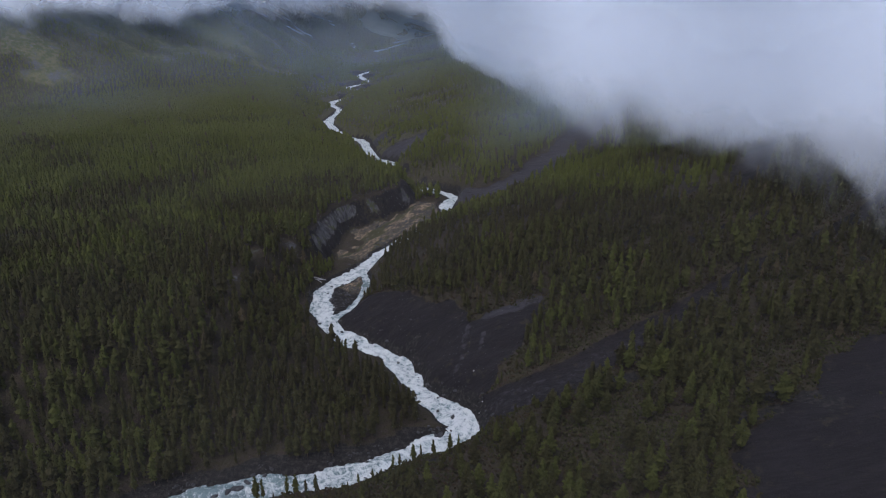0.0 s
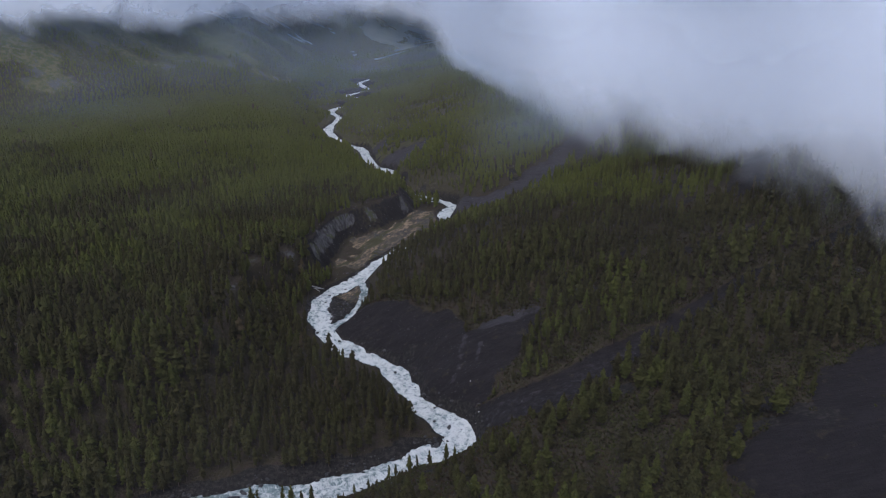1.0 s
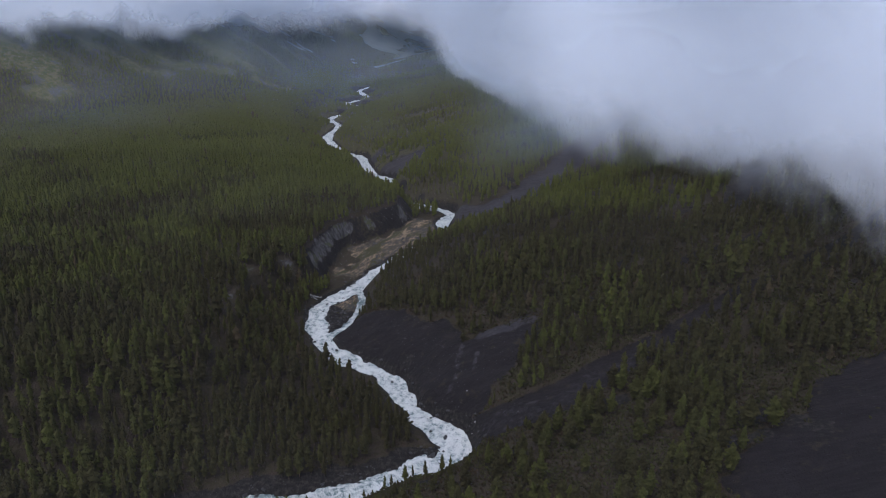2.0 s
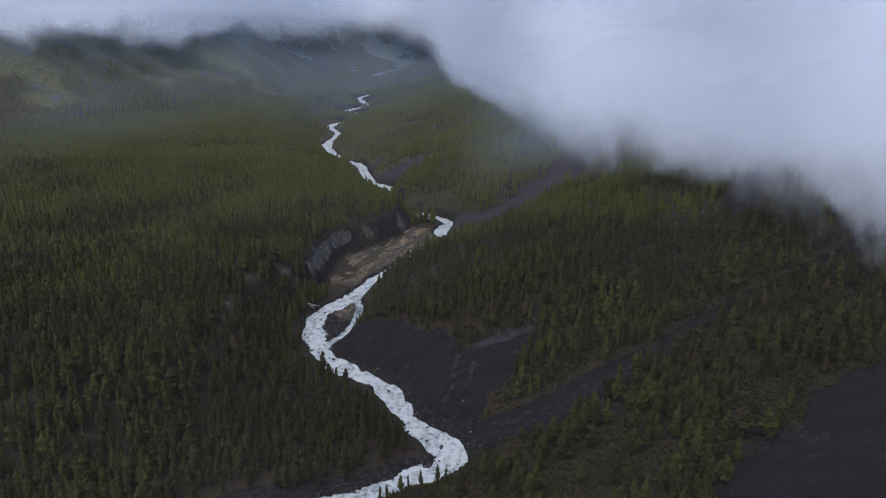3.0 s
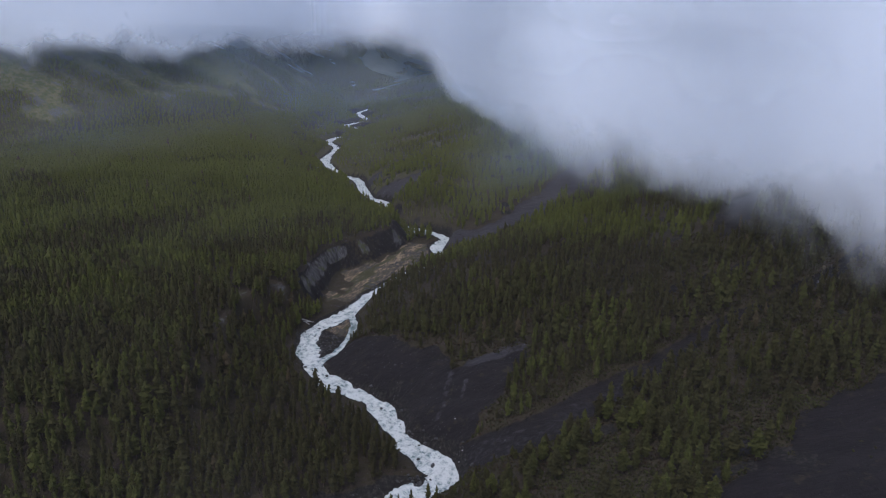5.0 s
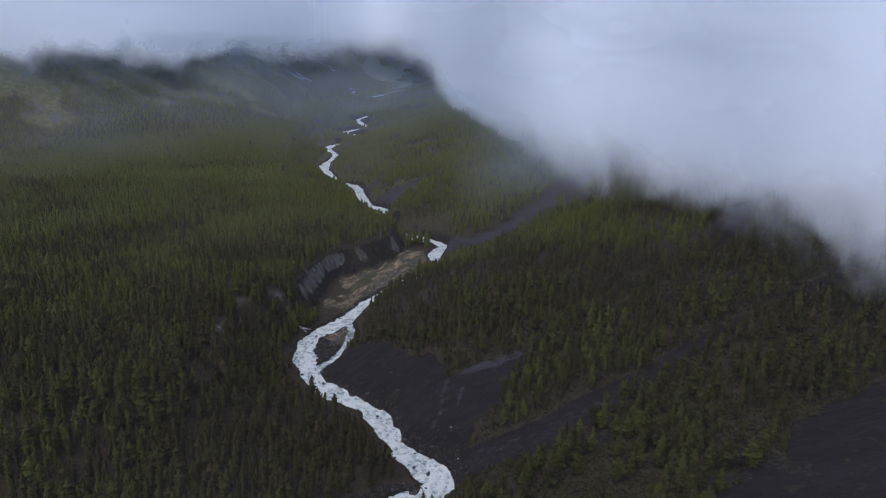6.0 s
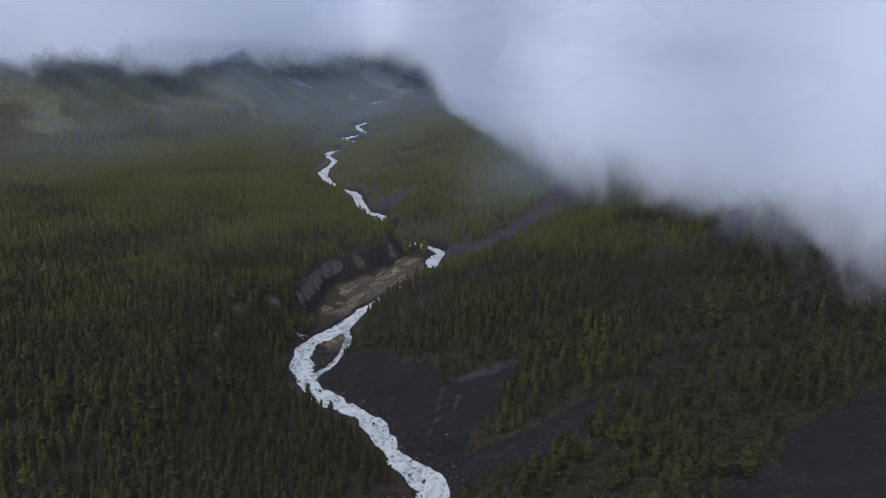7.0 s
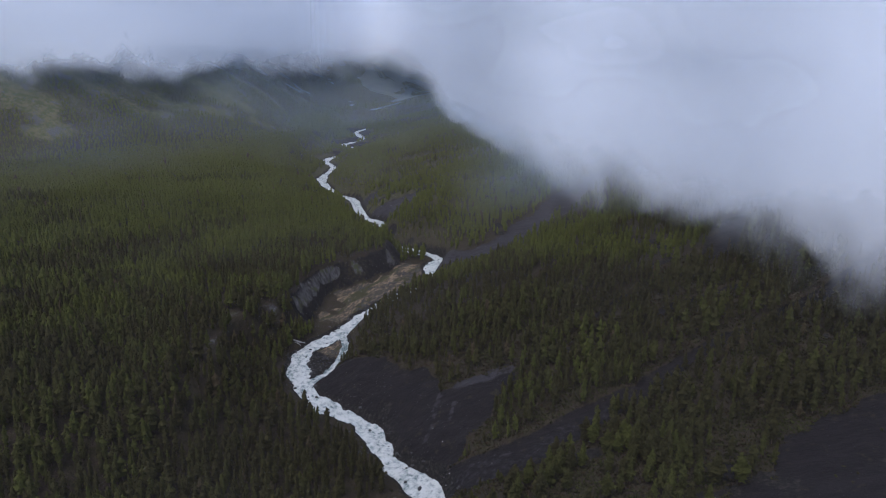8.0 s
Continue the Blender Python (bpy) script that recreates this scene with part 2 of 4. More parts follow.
def value_noise(x, y, size, seed):
    u, v = np.asarray(x, float) / size, np.asarray(y, float) / size
    ix, iy = np.floor(u).astype(np.int64), np.floor(v).astype(np.int64)
    fx, fy = u - ix, v - iy
    fx, fy = fx * fx * (3 - 2 * fx), fy * fy * (3 - 2 * fy)
    return ((lattice(ix, iy, seed) * (1 - fx) + lattice(ix + 1, iy, seed) * fx) * (1 - fy)
            + (lattice(ix, iy + 1, seed) * (1 - fx) + lattice(ix + 1, iy + 1, seed) * fx) * fy)


def fractal(x, y, size, seed, octaves=4):
    return sum(value_noise(x + 31.7 * k, y - 17.3 * k, size / 2 ** k, seed + k) / 2 ** k for k in range(octaves))


RIVER_LINE = spline(RIVER + RIVER_UP, 6)
BLUFF_LINE = spline(BLUFF, 3)
FOOT_LINE = spline(HILLFOOT, 3)
_ay = np.arange(-700.0, 4600.0, 20.0)
_order = np.argsort(RIVER_LINE[24:, 1])
_ax = np.interp(_ay, RIVER_LINE[24:, 1][_order], RIVER_LINE[24:, 0][_order])
_ax = np.where(_ay < 300, 12 - 0.05 * (300 - _ay), _ax)
_ax = np.convolve(np.pad(_ax, 6, mode="edge"), np.hanning(15)[1:-1] / np.hanning(15).sum(), "valid")


def axis_x(y):
    return np.interp(y, _ay, _ax)


def half_width(i):
    """Half of the river's width along its run."""
    bend = -0.6 * ramp(i, 205, 225) + 3.6 * np.exp(-((i - 65) / 6.0) ** 2) + 4.6 * np.exp(-((i - 24) / 7.0) ** 2)
    return 6.5 + 1.1 * np.sin(i * 0.37) + 0.8 * np.sin(i * 0.83 + 1.0) + bend


# Gullies and screes on the valley's right side: a line up the slope and its half width at foot and head.
GULLIES = [
    ([(36, 664), (60, 656), (88, 664), (117, 692), (155, 740), (230, 792), (340, 840)], 17, 14),
    ([(128, 327), (150, 341), (172, 352), (200, 361), (300, 400)], 6.0, 3.5),
    ([(-36, 846), (-4, 846), (24, 856)], 17, 8),
    ([(-62, 908), (-42, 912), (-28, 918)], 13, 5),
    ([(82, 470), (96, 490), (112, 506), (140, 536), (175, 575)], 4.5, 2.5),
    ([(150, 392), (165, 397), (182, 400), (205, 403)], 3.0, 3.0),
    ([(205, 452), (228, 478), (250, 520)], 8, 12),
    ([(112, 398), (126, 412), (142, 424)], 2.5, 2.0),
]
# Bare slopes with clear borders: the cut face above the river, the gravel chute and the wide scree.
FACE = [(-58, 450), (-35, 424), (-13, 411), (2, 397), (13, 390), (21, 377), (23, 361), (30, 362), (46, 365), (68, 368), (60, 346), (50, 336),
        (40, 328), (31, 317), (20, 318), (0, 322), (-25, 350), (-60, 400), (-80, 430)]
CHUTE = [(14, 320), (30, 313), (57, 309), (77, 315), (101, 323), (134, 335), (130, 321), (110, 309), (92, 299), (75, 287), (54, 283), (38, 286), (22, 300)]
WIDE = [(104, 190), (110, 222), (122, 238), (132, 252), (157, 260), (180, 270), (210, 282), (300, 312), (480, 340), (480, 60), (104, 60)]

# Open grassy strips down the hills on the left, with their half widths.
MEADOWS = [([(-560, 1246), (-513, 1246), (-471, 1245), (-428, 1250)], 17), ([(-460, 1352), (-407, 1351), (-361, 1347), (-312, 1350)], 20), ([(-420, 1480), (-370, 1487), (-332, 1495), (-296, 1510)], 22),
           ([(-409, 1252), (-374, 1280), (-334, 1300)], 15), ([(-295, 1327), (-268, 1349), (-236, 1370)], 13), ([(-640, 1075), (-600, 1078), (-566, 1078), (-528, 1066)], 20),
           ([(-545, 1032), (-520, 1045), (-503, 1064)], 11), ([(-462, 1178), (-436, 1187), (-409, 1213)], 9), ([(-240, 1670), (-205, 1684)], 14), ([(-200, 1950), (-157, 1959), (-80, 1980)], 26),
           ([(-570, 1176), (-524, 1180), (-485, 1187), (-455, 1190)], 12), ([(-360, 1660), (-310, 1670), (-270, 1690)], 24)]

# Paler runnels of washed gravel on the cut face, with their half widths.
RUNNELS = [([(23, 359), (20, 351), (19, 343), (15, 335)], 1.5), ([(31, 350), (29, 343), (26, 338)], 0.9), ([(34, 362), (50, 363), (64, 366)], 4.5)]


def inside(x, y, poly):
    """Distance to the border of an area in plan, positive within it."""
    q = np.array(poly + poly[:1], float)
    d, _ = side_distance(x, y, q)
    odd = np.zeros(np.shape(x), bool)
    for a, b in zip(q[:-1], q[1:]):
        if a[1] != b[1]:
            odd ^= ((a[1] > y) != (b[1] > y)) & (x < (b[0] - a[0]) * (y - a[1]) / (b[1] - a[1]) + a[0])
    return np.where(odd, np.abs(d), -np.abs(d))


def gully_depth(x, y):
    g = np.zeros(np.shape(x))
    for line, w0, w1 in GULLIES:
        line = spline(line, 4)
        d, i = side_distance(x, y, line)
        w = (w0 + (w1 - w0) * i / len(line)) * (1 + 0.22 * value_noise(x, y, 22, 5) + 0.2 * value_noise(x, y, 7, 6))
        g = np.maximum(g, 1 - ramp(np.abs(d), 0.75 * w, 1.25 * w))
    return np.maximum(g, ramp(inside(x, y, CHUTE) + 2 * value_noise(x, y, 11, 7), -1.5, 3.0))


SIDE = [(-44.5, 494), (-42, 480), (-42.5, 466), (-45, 450), (-49, 437), (-54, 428), (-59, 421)]
SIDE_LINE = spline(SIDE[::-1], 5)

# The hollow round the long gully.
FAN_LINE = spline(GULLIES[0][0], 4)
FAN_DEPTH = 15.0


def land(x, y):
    """Height of the ground, and what covers it: the weights of scree, bluff, shore and grass."""
    x, y = np.asarray(x, float), np.asarray(y, float)
    d, i = side_distance(x, y, RIVER_LINE)
    off = np.abs(d) - half_width(i) + 60 * ramp(y, 1715, 1790)
    zr = FALL * np.maximum(y, -200)
    e, _ = side_distance(x, y, BLUFF_LINE)
    f, _ = side_distance(x, y, FOOT_LINE)
    left = d < 0
    bar = ramp(y, 500, 540) * (1 - ramp(y, 760, 800))
    # left side: shore, low tongue, bluff, terrace, hills
    steep = 15 + 8 * value_noise(x, y, 40, 3) + 30 * (1 - ramp(y, 340, 430)) + 8 * (1 - ramp(y, 430, 540)) + 14 * ramp(y, 820, 950)
    rise = 1 - ramp(e + 5 * value_noise(x, y, 26, 2) + 2.5 * value_noise(x, y, 9, 2), 0, steep)
    low = (6.0 - 3.5 * bar) * (1 - np.exp(-np.maximum(off, 0) / 14))
    terrace = 25 + 3.5 * fractal(x, y, 150, 8, 3) * ramp(-e, 0, 60) + 0.012 * np.maximum(-e, 0)
    terrace *= 1 - 0.34 * np.exp(-((x + 56) / 38) ** 2 - ((y - 705) / 70) ** 2)
    up = np.maximum(-f, 0)
    spurs = 1 + 0.30 * value_noise(x * 0.25 + y * 0.97, (y * 0.25 - x * 0.97) * 0.22, 230, 12) + 0.13 * value_noise(x * 0.25 + y * 0.97, (y * 0.25 - x * 0.97) * 0.22, 85, 13)
    hills = (0.53 * up + 0.0002 * up * up) * spurs * ramp(up, -20, 90)
    zl = low + terrace * rise + hills
    # right side: scree foot and mountain slope
    ax = np.maximum(x - axis_x(y), 0)
    s, _ = side_distance(x, y, SIDE_LINE)
    island = (~left) & (s < 0) & (np.abs(s) < 26) & (y > 424) & (y < 494)
    foot = np.maximum(np.minimum(off, np.abs(s) - 2.5), 0)
    foot = np.where(island, np.minimum(foot, 1.0), foot)
    zright = 20 * (1 - 0.6 * ramp(y, 960, 1100)) * (1 - np.exp(-foot / 20)) + 0.21 * np.minimum(ax, foot + 60) + 0.00042 * np.maximum(ax - 170, 0) ** 1.9 + 0.12 * np.maximum(ax - 260, 0)
    across = y - 0.3 * x
    zright += ramp(foot, 20, 90) * (3.0 * value_noise(across, x * 0.25, 45, 21) + 1.4 * value_noise(across, x * 0.4, 17, 22))
    face = ramp(y, 318, 335) * (1 - ramp(y, 430, 455)) * ramp(foot, 4, 16) * (1 - ramp(foot, 38, 60))
    zright += face * (2.0 * value_noise(y + 0.4 * x, x * 0.12, 11, 24) + 0.9 * value_noise(y + 0.4 * x, x * 0.2, 3.6, 25))
    g = np.where(left, 0, gully_depth(x, y))
    fan, _ = side_distance(x, y, FAN_LINE)
    zright -= FAN_DEPTH * np.exp(-((fan - 30) / 66) ** 2) * ramp(foot, 2, 25) * (1 - ramp(ax, 180, 300))
    zright -= 2.5 * g * ramp(foot, 2, 25)
    z = zr + np.where(left, zl, zright)
    z += 0.5 * fractal(x, y, 14, 30, 3) * ramp(off, 1, 12)
    bed = ramp(-off, -1.5, 3.5)
    z = np.where(off < 1.5, z * (1 - bed) + (zr - 1.6) * bed, z)
    dip = 1 - ramp(np.abs(s), 1.5, 4.5)
    z = z * (1 - dip) + (zr - 0.9) * dip
    z = np.where(island & (off > 0) & (dip == 0), np.minimum(z, zr + 0.7 + 0.5 * value_noise(x, y, 5, 9)), z)
    z += np.where((off > -2) & (off < 6), 0.25 * value_noise(x, y, 4.0, 77) + 0.3, 0)
    return z, dict(d=d, off=off, e=e, f=f, left=left, rise=rise, bar=bar, gully=g, ax=ax, foot=foot, zr=zr, up=up, side=np.abs(s), island=island)


# ---- ground and water ----
def mesh_of(name, verts, faces, material, attributes=(), smooth=True):
    """A mesh from arrays of places and of triangles or quads."""
    me = bpy.data.meshes.new(name)
    faces = np.asarray(faces, np.int32)
    n, k = faces.shape
    me.vertices.add(len(verts))
    me.vertices.foreach_set("co", np.asarray(verts, np.float32).ravel())
    me.loops.add(n * k)
    me.loops.foreach_set("vertex_index", faces.ravel())
    me.polygons.add(n)
    me.polygons.foreach_set("loop_start", np.arange(0, n * k, k, dtype=np.int32))
    me.polygons.foreach_set("use_smooth", np.full(n, smooth))
    for m in material if isinstance(material, (list, tuple)) else [material]:
        me.materials.append(m)
    for key, values in dict(attributes).items():
        me.attributes.new(key, "FLOAT", "POINT").data.foreach_set("value", np.asarray(values, np.float32).ravel())
    me.update(calc_edges=True)
    return me


def grid_faces(nx, ny):
    a = (np.arange(ny - 1)[:, None] * nx + np.arange(nx - 1)[None, :]).ravel()
    return np.stack([a, a + 1, a + nx + 1, a + nx], 1)


def spaced(stops):
    """Places along an axis from stretches of (start, end, step)."""
    return np.concatenate([np.arange(a, b, s) for a, b, s in stops] + [[stops[-1][1]]])


def covers(x, y, info, z):
    off, e, left = info["off"], info["e"], info["left"]
    n1, n2 = fractal(x, y, 22, 41, 3), fractal(x, y, 60, 44, 3)
    right = ~left
    torn = 3.5 * n1 + 2.0 * fractal(x, y, 7, 47, 2)
    face = ramp(inside(x, y, FACE) + torn, -1.2, 1.8)
    broad = ramp(inside(x, y, WIDE) + 2.2 * torn + 7 * n2, -2.0, 4.0)
    far_screes = ramp(n1, 0.3, 0.7) * ramp(y, 720, 780) * (1 - ramp(y, 950, 1050)) * (1 - ramp(info["foot"], 18, 34))
    scree = np.where(right, np.maximum.reduce([info["gully"], face, broad, far_screes]), 0)
    # paler stone in gullies beyond y 480 to 600, and in the chute
    pale = np.where(right, info["gully"] * ramp(y, 480, 600), 0) + 0.42 * ramp(inside(x, y, CHUTE) + 3 * n1, 2, 7)
    for line, w in RUNNELS:
        s, _ = side_distance(x, y, np.array(line, float))
        pale = np.maximum(pale, (0.55 + 0.3 * n1) * (1 - ramp(np.abs(s) + 2.2 * n1 + fractal(x, y, 5, 58, 2), 0.5 * w, 2.0 * w)))
    cut = 4 * info["rise"] * (1 - info["rise"])
    spots = np.exp(-(((x + 117) / 5) ** 2 + ((y - 420) / 10) ** 2)) + np.exp(-(((x + 115) / 7) ** 2 + ((y - 463) / 9) ** 2)) + 0.9 * np.exp(-(((x + 94) / 8) ** 2 + ((y - 484) / 6) ** 2))
    spots = spots + np.exp(-((x + 97) ** 2 + (y - 785) ** 2) / 260)
    chutes = ramp(value_noise(x * 0.8 + y * 0.6, (y - x) * 0.1, 7, 48) + 0.4 * n1, -0.1, 0.5)
    open_cut = cut * ramp(y, 492, 515) * (1 - ramp(y, 672, 690))
    faces = np.exp(-(((x + 80) / 15) ** 2 + ((y - 541) / 27) ** 2)) + np.exp(-(((x + 66) / 13) ** 2 + ((y - 583) / 17) ** 2))
    faces = faces * ramp(info["rise"], 0.25, 0.55) + 0.9 * np.exp(-(((x + 42) / 11) ** 2 + ((y - 611) / 5) ** 2)) + np.exp(-(((x + 17) / 22) ** 2 + ((y - 650) / 20) ** 2))
    faces = np.clip(faces + 0.55 * fractal(x, y, 13, 57, 3) - 0.12, 0, 1.3)
    bluff = np.where(left, np.clip(np.maximum(2.0 * open_cut * faces * (0.5 + 0.5 * chutes), spots * (0.8 + 0.3 * chutes + 0.4 * n1)), 0, 1), 0)
    scree = np.where(left, (0.8 + 0.3 * n2) * ramp(open_cut, 0.15, 0.5), scree)
    shore = np.maximum((1 - ramp(off, 1.2, np.where(left, 3.6, 2.6) + 1.5 * n1)), (1 - ramp(info["side"], 3, 6)) * (off > 0))
    shore = np.maximum(shore, info["island"] * 0.7)
    shore = np.maximum(shore, np.where(left & (y > 240) & (y < 300), 1 - ramp(off + 3 * n1, 6, 14), 0))
    bar = np.where(left, info["bar"] * (1 - ramp(y, 655, 680)) * (1 - ramp(info["rise"], 0.03, 0.10)) * ramp(off, 1.5, 4) * ramp(n1 + 0.9 - off / 42, -0.1, 0.4), 0)
    bar = np.maximum(bar, info["island"] * (off > 2) * ramp(y + 10 * n1, 458, 474) * 0.7)
    far_bars = ramp(y, 1290, 1320) * (1 - ramp(y, 1640, 1690)) * (1 - ramp(np.abs(off + 8 * n1), 12, 30))
    meadow_and_haze = np.zeros(np.shape(x))
    for line, w in MEADOWS:
        m, _ = side_distance(x, y, np.array(line, float))
        meadow_and_haze = np.maximum(meadow_and_haze, 1 - ramp(np.abs(m) * (1 + 0.45 * n1 + 0.3 * n2), 0.7 * w, 1.25 * w))
    meadow_and_haze = np.maximum(meadow_and_haze, 0.75 * ramp(info["up"], 60, 120) * ramp(value_noise(x * 0.25 + y * 0.97, (y * 0.25 - x * 0.97) * 0.2, 60, 52) + 0.4 * n1, 0.25, 0.6))
    spots = spots + 0.6 * np.exp(-((x + 112) ** 2 + (y - 410) ** 2) / 50) + 0.6 * np.exp(-((x + 110) ** 2 + (y - 452) ** 2) / 50) + 0.6 * np.exp(-((x + 90) ** 2 + (y - 476) ** 2) / 50)
    # least grass weights paint haze into bare gaps: paler on hills, greener far off
    return dict(scars=np.clip(np.where(left, np.maximum(spots, 1.3 * open_cut), 0), 0, 1), scree=scree, pale_stone=pale, bluff=bluff, shore=np.clip(np.maximum(shore, far_bars), 0, 1), bar=np.clip(bar, 0, 1), meadow_and_haze=np.maximum(meadow_and_haze, np.maximum(0.3 * ramp(info["up"], 0, 40), 0.4 * ramp(y, 640, 900))), open=meadow_and_haze)


gx = spaced([(-2900, -1200, 85), (-1200, -600, 22), (-600, -240, 7), (-240, -130, 3.2), (-130, 60, 1.7), (60, 260, 3.2), (260, 500, 9), (500, 1000, 28), (1000, 3000, 85)])
gy = spaced([(-900, 100, 60), (100, 240, 5), (240, 560, 1.9), (560, 720, 2.6), (720, 1100, 5.5), (1100, 1800, 13), (1800, 2800, 34), (2800, 4700, 110)])
X, Y = np.meshgrid(gx, gy)
X, Y = X.ravel(), Y.ravel()
Z, INFO = land(X, Y)
ground = new("ground", mesh_of("ground", np.stack([X, Y, Z], 1), grid_faces(len(gx), len(gy)), GROUND, {k: v for k, v in covers(X, Y, INFO, Z).items() if k not in ("scars", "open")}))
tagged(ground, "valley floor and mountain slopes of dark soil, grey slate scree and gravel", "ground", kind="structure")


def water_strip(name, line, half, lanes, step, froth, lift=0.0):
    """A running ribbon of rough water along a line."""
    seg = np.hypot(*np.diff(line, axis=0).T)
    s = np.concatenate([[0], np.cumsum(seg)])
    t = spaced([(0, s[-1], step)])
    cx, cy = np.interp(t, s, line[:, 0]), np.interp(t, s, line[:, 1])
    w = np.interp(t, s, half)
    dx, dy = np.gradient(cx), np.gradient(cy)
    n = np.hypot(dx, dy)
    nx, ny = dy / n, -dx / n
    k = np.linspace(-1, 1, lanes)
    x = cx[:, None] + nx[:, None] * w[:, None] * k
    y = cy[:, None] + ny[:, None] * w[:, None] * k
    a = np.repeat(t[:, None], lanes, 1)
    b = w[:, None] * k[None, :]
    z = FALL * y + lift + 0.55 * fractal(a * 0.7, b, 3.6, 61, 3) + 0.3 * value_noise(a, b * 1.5, 1.5, 66)
    z += 0.25 * np.maximum(0, np.sin(a * 0.55 + 2.0 * value_noise(a, b, 6, 69))) * (1 - k[None, :] ** 2)
    f = froth(x.ravel(), y.ravel()) if callable(froth) else np.full(x.size, froth)
    me = mesh_of(name, np.stack([x.ravel(), y.ravel(), z.ravel()], 1), grid_faces(lanes, len(t)), WATER, dict(along=a.ravel(), across=b.ravel(), froth=f))
    return new(name, me)


HALF = half_width(np.arange(len(RIVER_LINE))) + 1.6
SEEN = RIVER_LINE[:, 1] < 1715
river = water_strip("river", RIVER_LINE[SEEN], HALF[SEEN], 19, 0.9, lambda x, y: 0.06 - 0.26 * (1 - ramp(x, -90, -40)) * (1 - ramp(y, 290, 320)))
tagged(river, "white foaming mountain river rushing through boulders", "river", kind="structure")
side = water_strip("water", SIDE_LINE, np.full(len(SIDE_LINE), 3.3), 9, 0.8, -0.07, 0.12)
tagged(side, "calmer grey-green side channel beside a gravel island", "water", kind="structure")


# ---- trees ----
def conifer(rng, tiers, ring, sprays, slim, point=0.5):
    """A larch one metre tall: a tapered trunk, ragged hanging tiers of foliage and sprays that stick out of them.
    Returns places, triangles and the number of trunk triangles."""
    sides = 5 if sprays > 10 else 3
    turn = np.arange(sides) * 2 * np.pi / sides
    lean = rng.normal(0, 0.012, 2)
    v = list(np.concatenate([np.stack([r * np.cos(turn) + lean[0] * h, r * np.sin(turn) + lean[1] * h, np.full(sides, h)], 1)
                             for h, r in ((0.0, 0.0125), (0.45, 0.008), (0.95, 0.0015))]))
    t = []
    for lv in range(2):
        for k in range(sides):
            a, b = lv * sides + k, lv * sides + (k + 1) % sides
            t += [(a, b, b + sides), (a, b + sides, a + sides)]
    trunk = len(t)
    low = rng.uniform(0.10, 0.24)
    phase = rng.uniform(0, 6.28, 3)

    def reach(h, ang):
        c = (h - low) / (1 - low)
        r = slim * (min(1, 0.5 + 1.5 * c) * max(0, 1 - c) ** point + 0.06)
        return r * (1 + 0.22 * np.sin(2 * ang + phase[0]) * np.sin(11 * h + phase[1]) + 0.12 * np.sin(23 * h + phase[2]))

    gap = (1 - low) / tiers
    for j in range(tiers):
        h = low + gap * (j + rng.uniform(-0.25, 0.25))
        top = min(1.0, h + gap * rng.uniform(1.25, 1.7))
        n, off, tilt = len(v), rng.uniform(0, 6.28), rng.normal(0, 0.018, 2)
        v.append(np.array([lean[0] * top, lean[1] * top, top]))
        for k in range(ring):
            ang = off + 2 * np.pi * (k + rng.uniform(-0.3, 0.3)) / ring
            r = reach(h, ang) * rng.uniform(0.62, 1.25)
            v.append(np.array([lean[0] * h + r * np.cos(ang) + tilt[0], lean[1] * h + r * np.sin(ang) + tilt[1], h - gap * rng.uniform(0.0, 0.55)]))
        t += [(n, n + 1 + k, n + 1 + (k + 1) % ring) for k in range(ring)]
    for j in range(sprays):
        h = low + (0.98 - low) * (j + rng.uniform(0, 1)) / sprays
        ang = j * 2.39996 + rng.uniform(-0.5, 0.5)
        r = reach(h, ang) * rng.uniform(0.9, 1.45)
        out = np.array([np.cos(ang), np.sin(ang), 0.0])
        root = np.array([lean[0] * h, lean[1] * h, h]) + out * r * 0.35
        tip = root + out * r * 0.65 + np.array([0, 0, rng.uniform(-0.35, 0.25) * r])
        roll = rng.uniform(-0.9, 0.9)
        across = np.array([-out[1] * np.cos(roll), out[0] * np.cos(roll), np.sin(roll)]) * r * rng.uniform(0.14, 0.26)
        mid = root * 0.45 + tip * 0.55 + np.array([0, 0, 0.08 * r])
        n = len(v)
        v += [root, mid + across, tip, mid - across]
        t += [(n, n + 1, n + 2), (n, n + 2, n + 3)]
    return np.array(v), np.array(t, np.int32), trunk


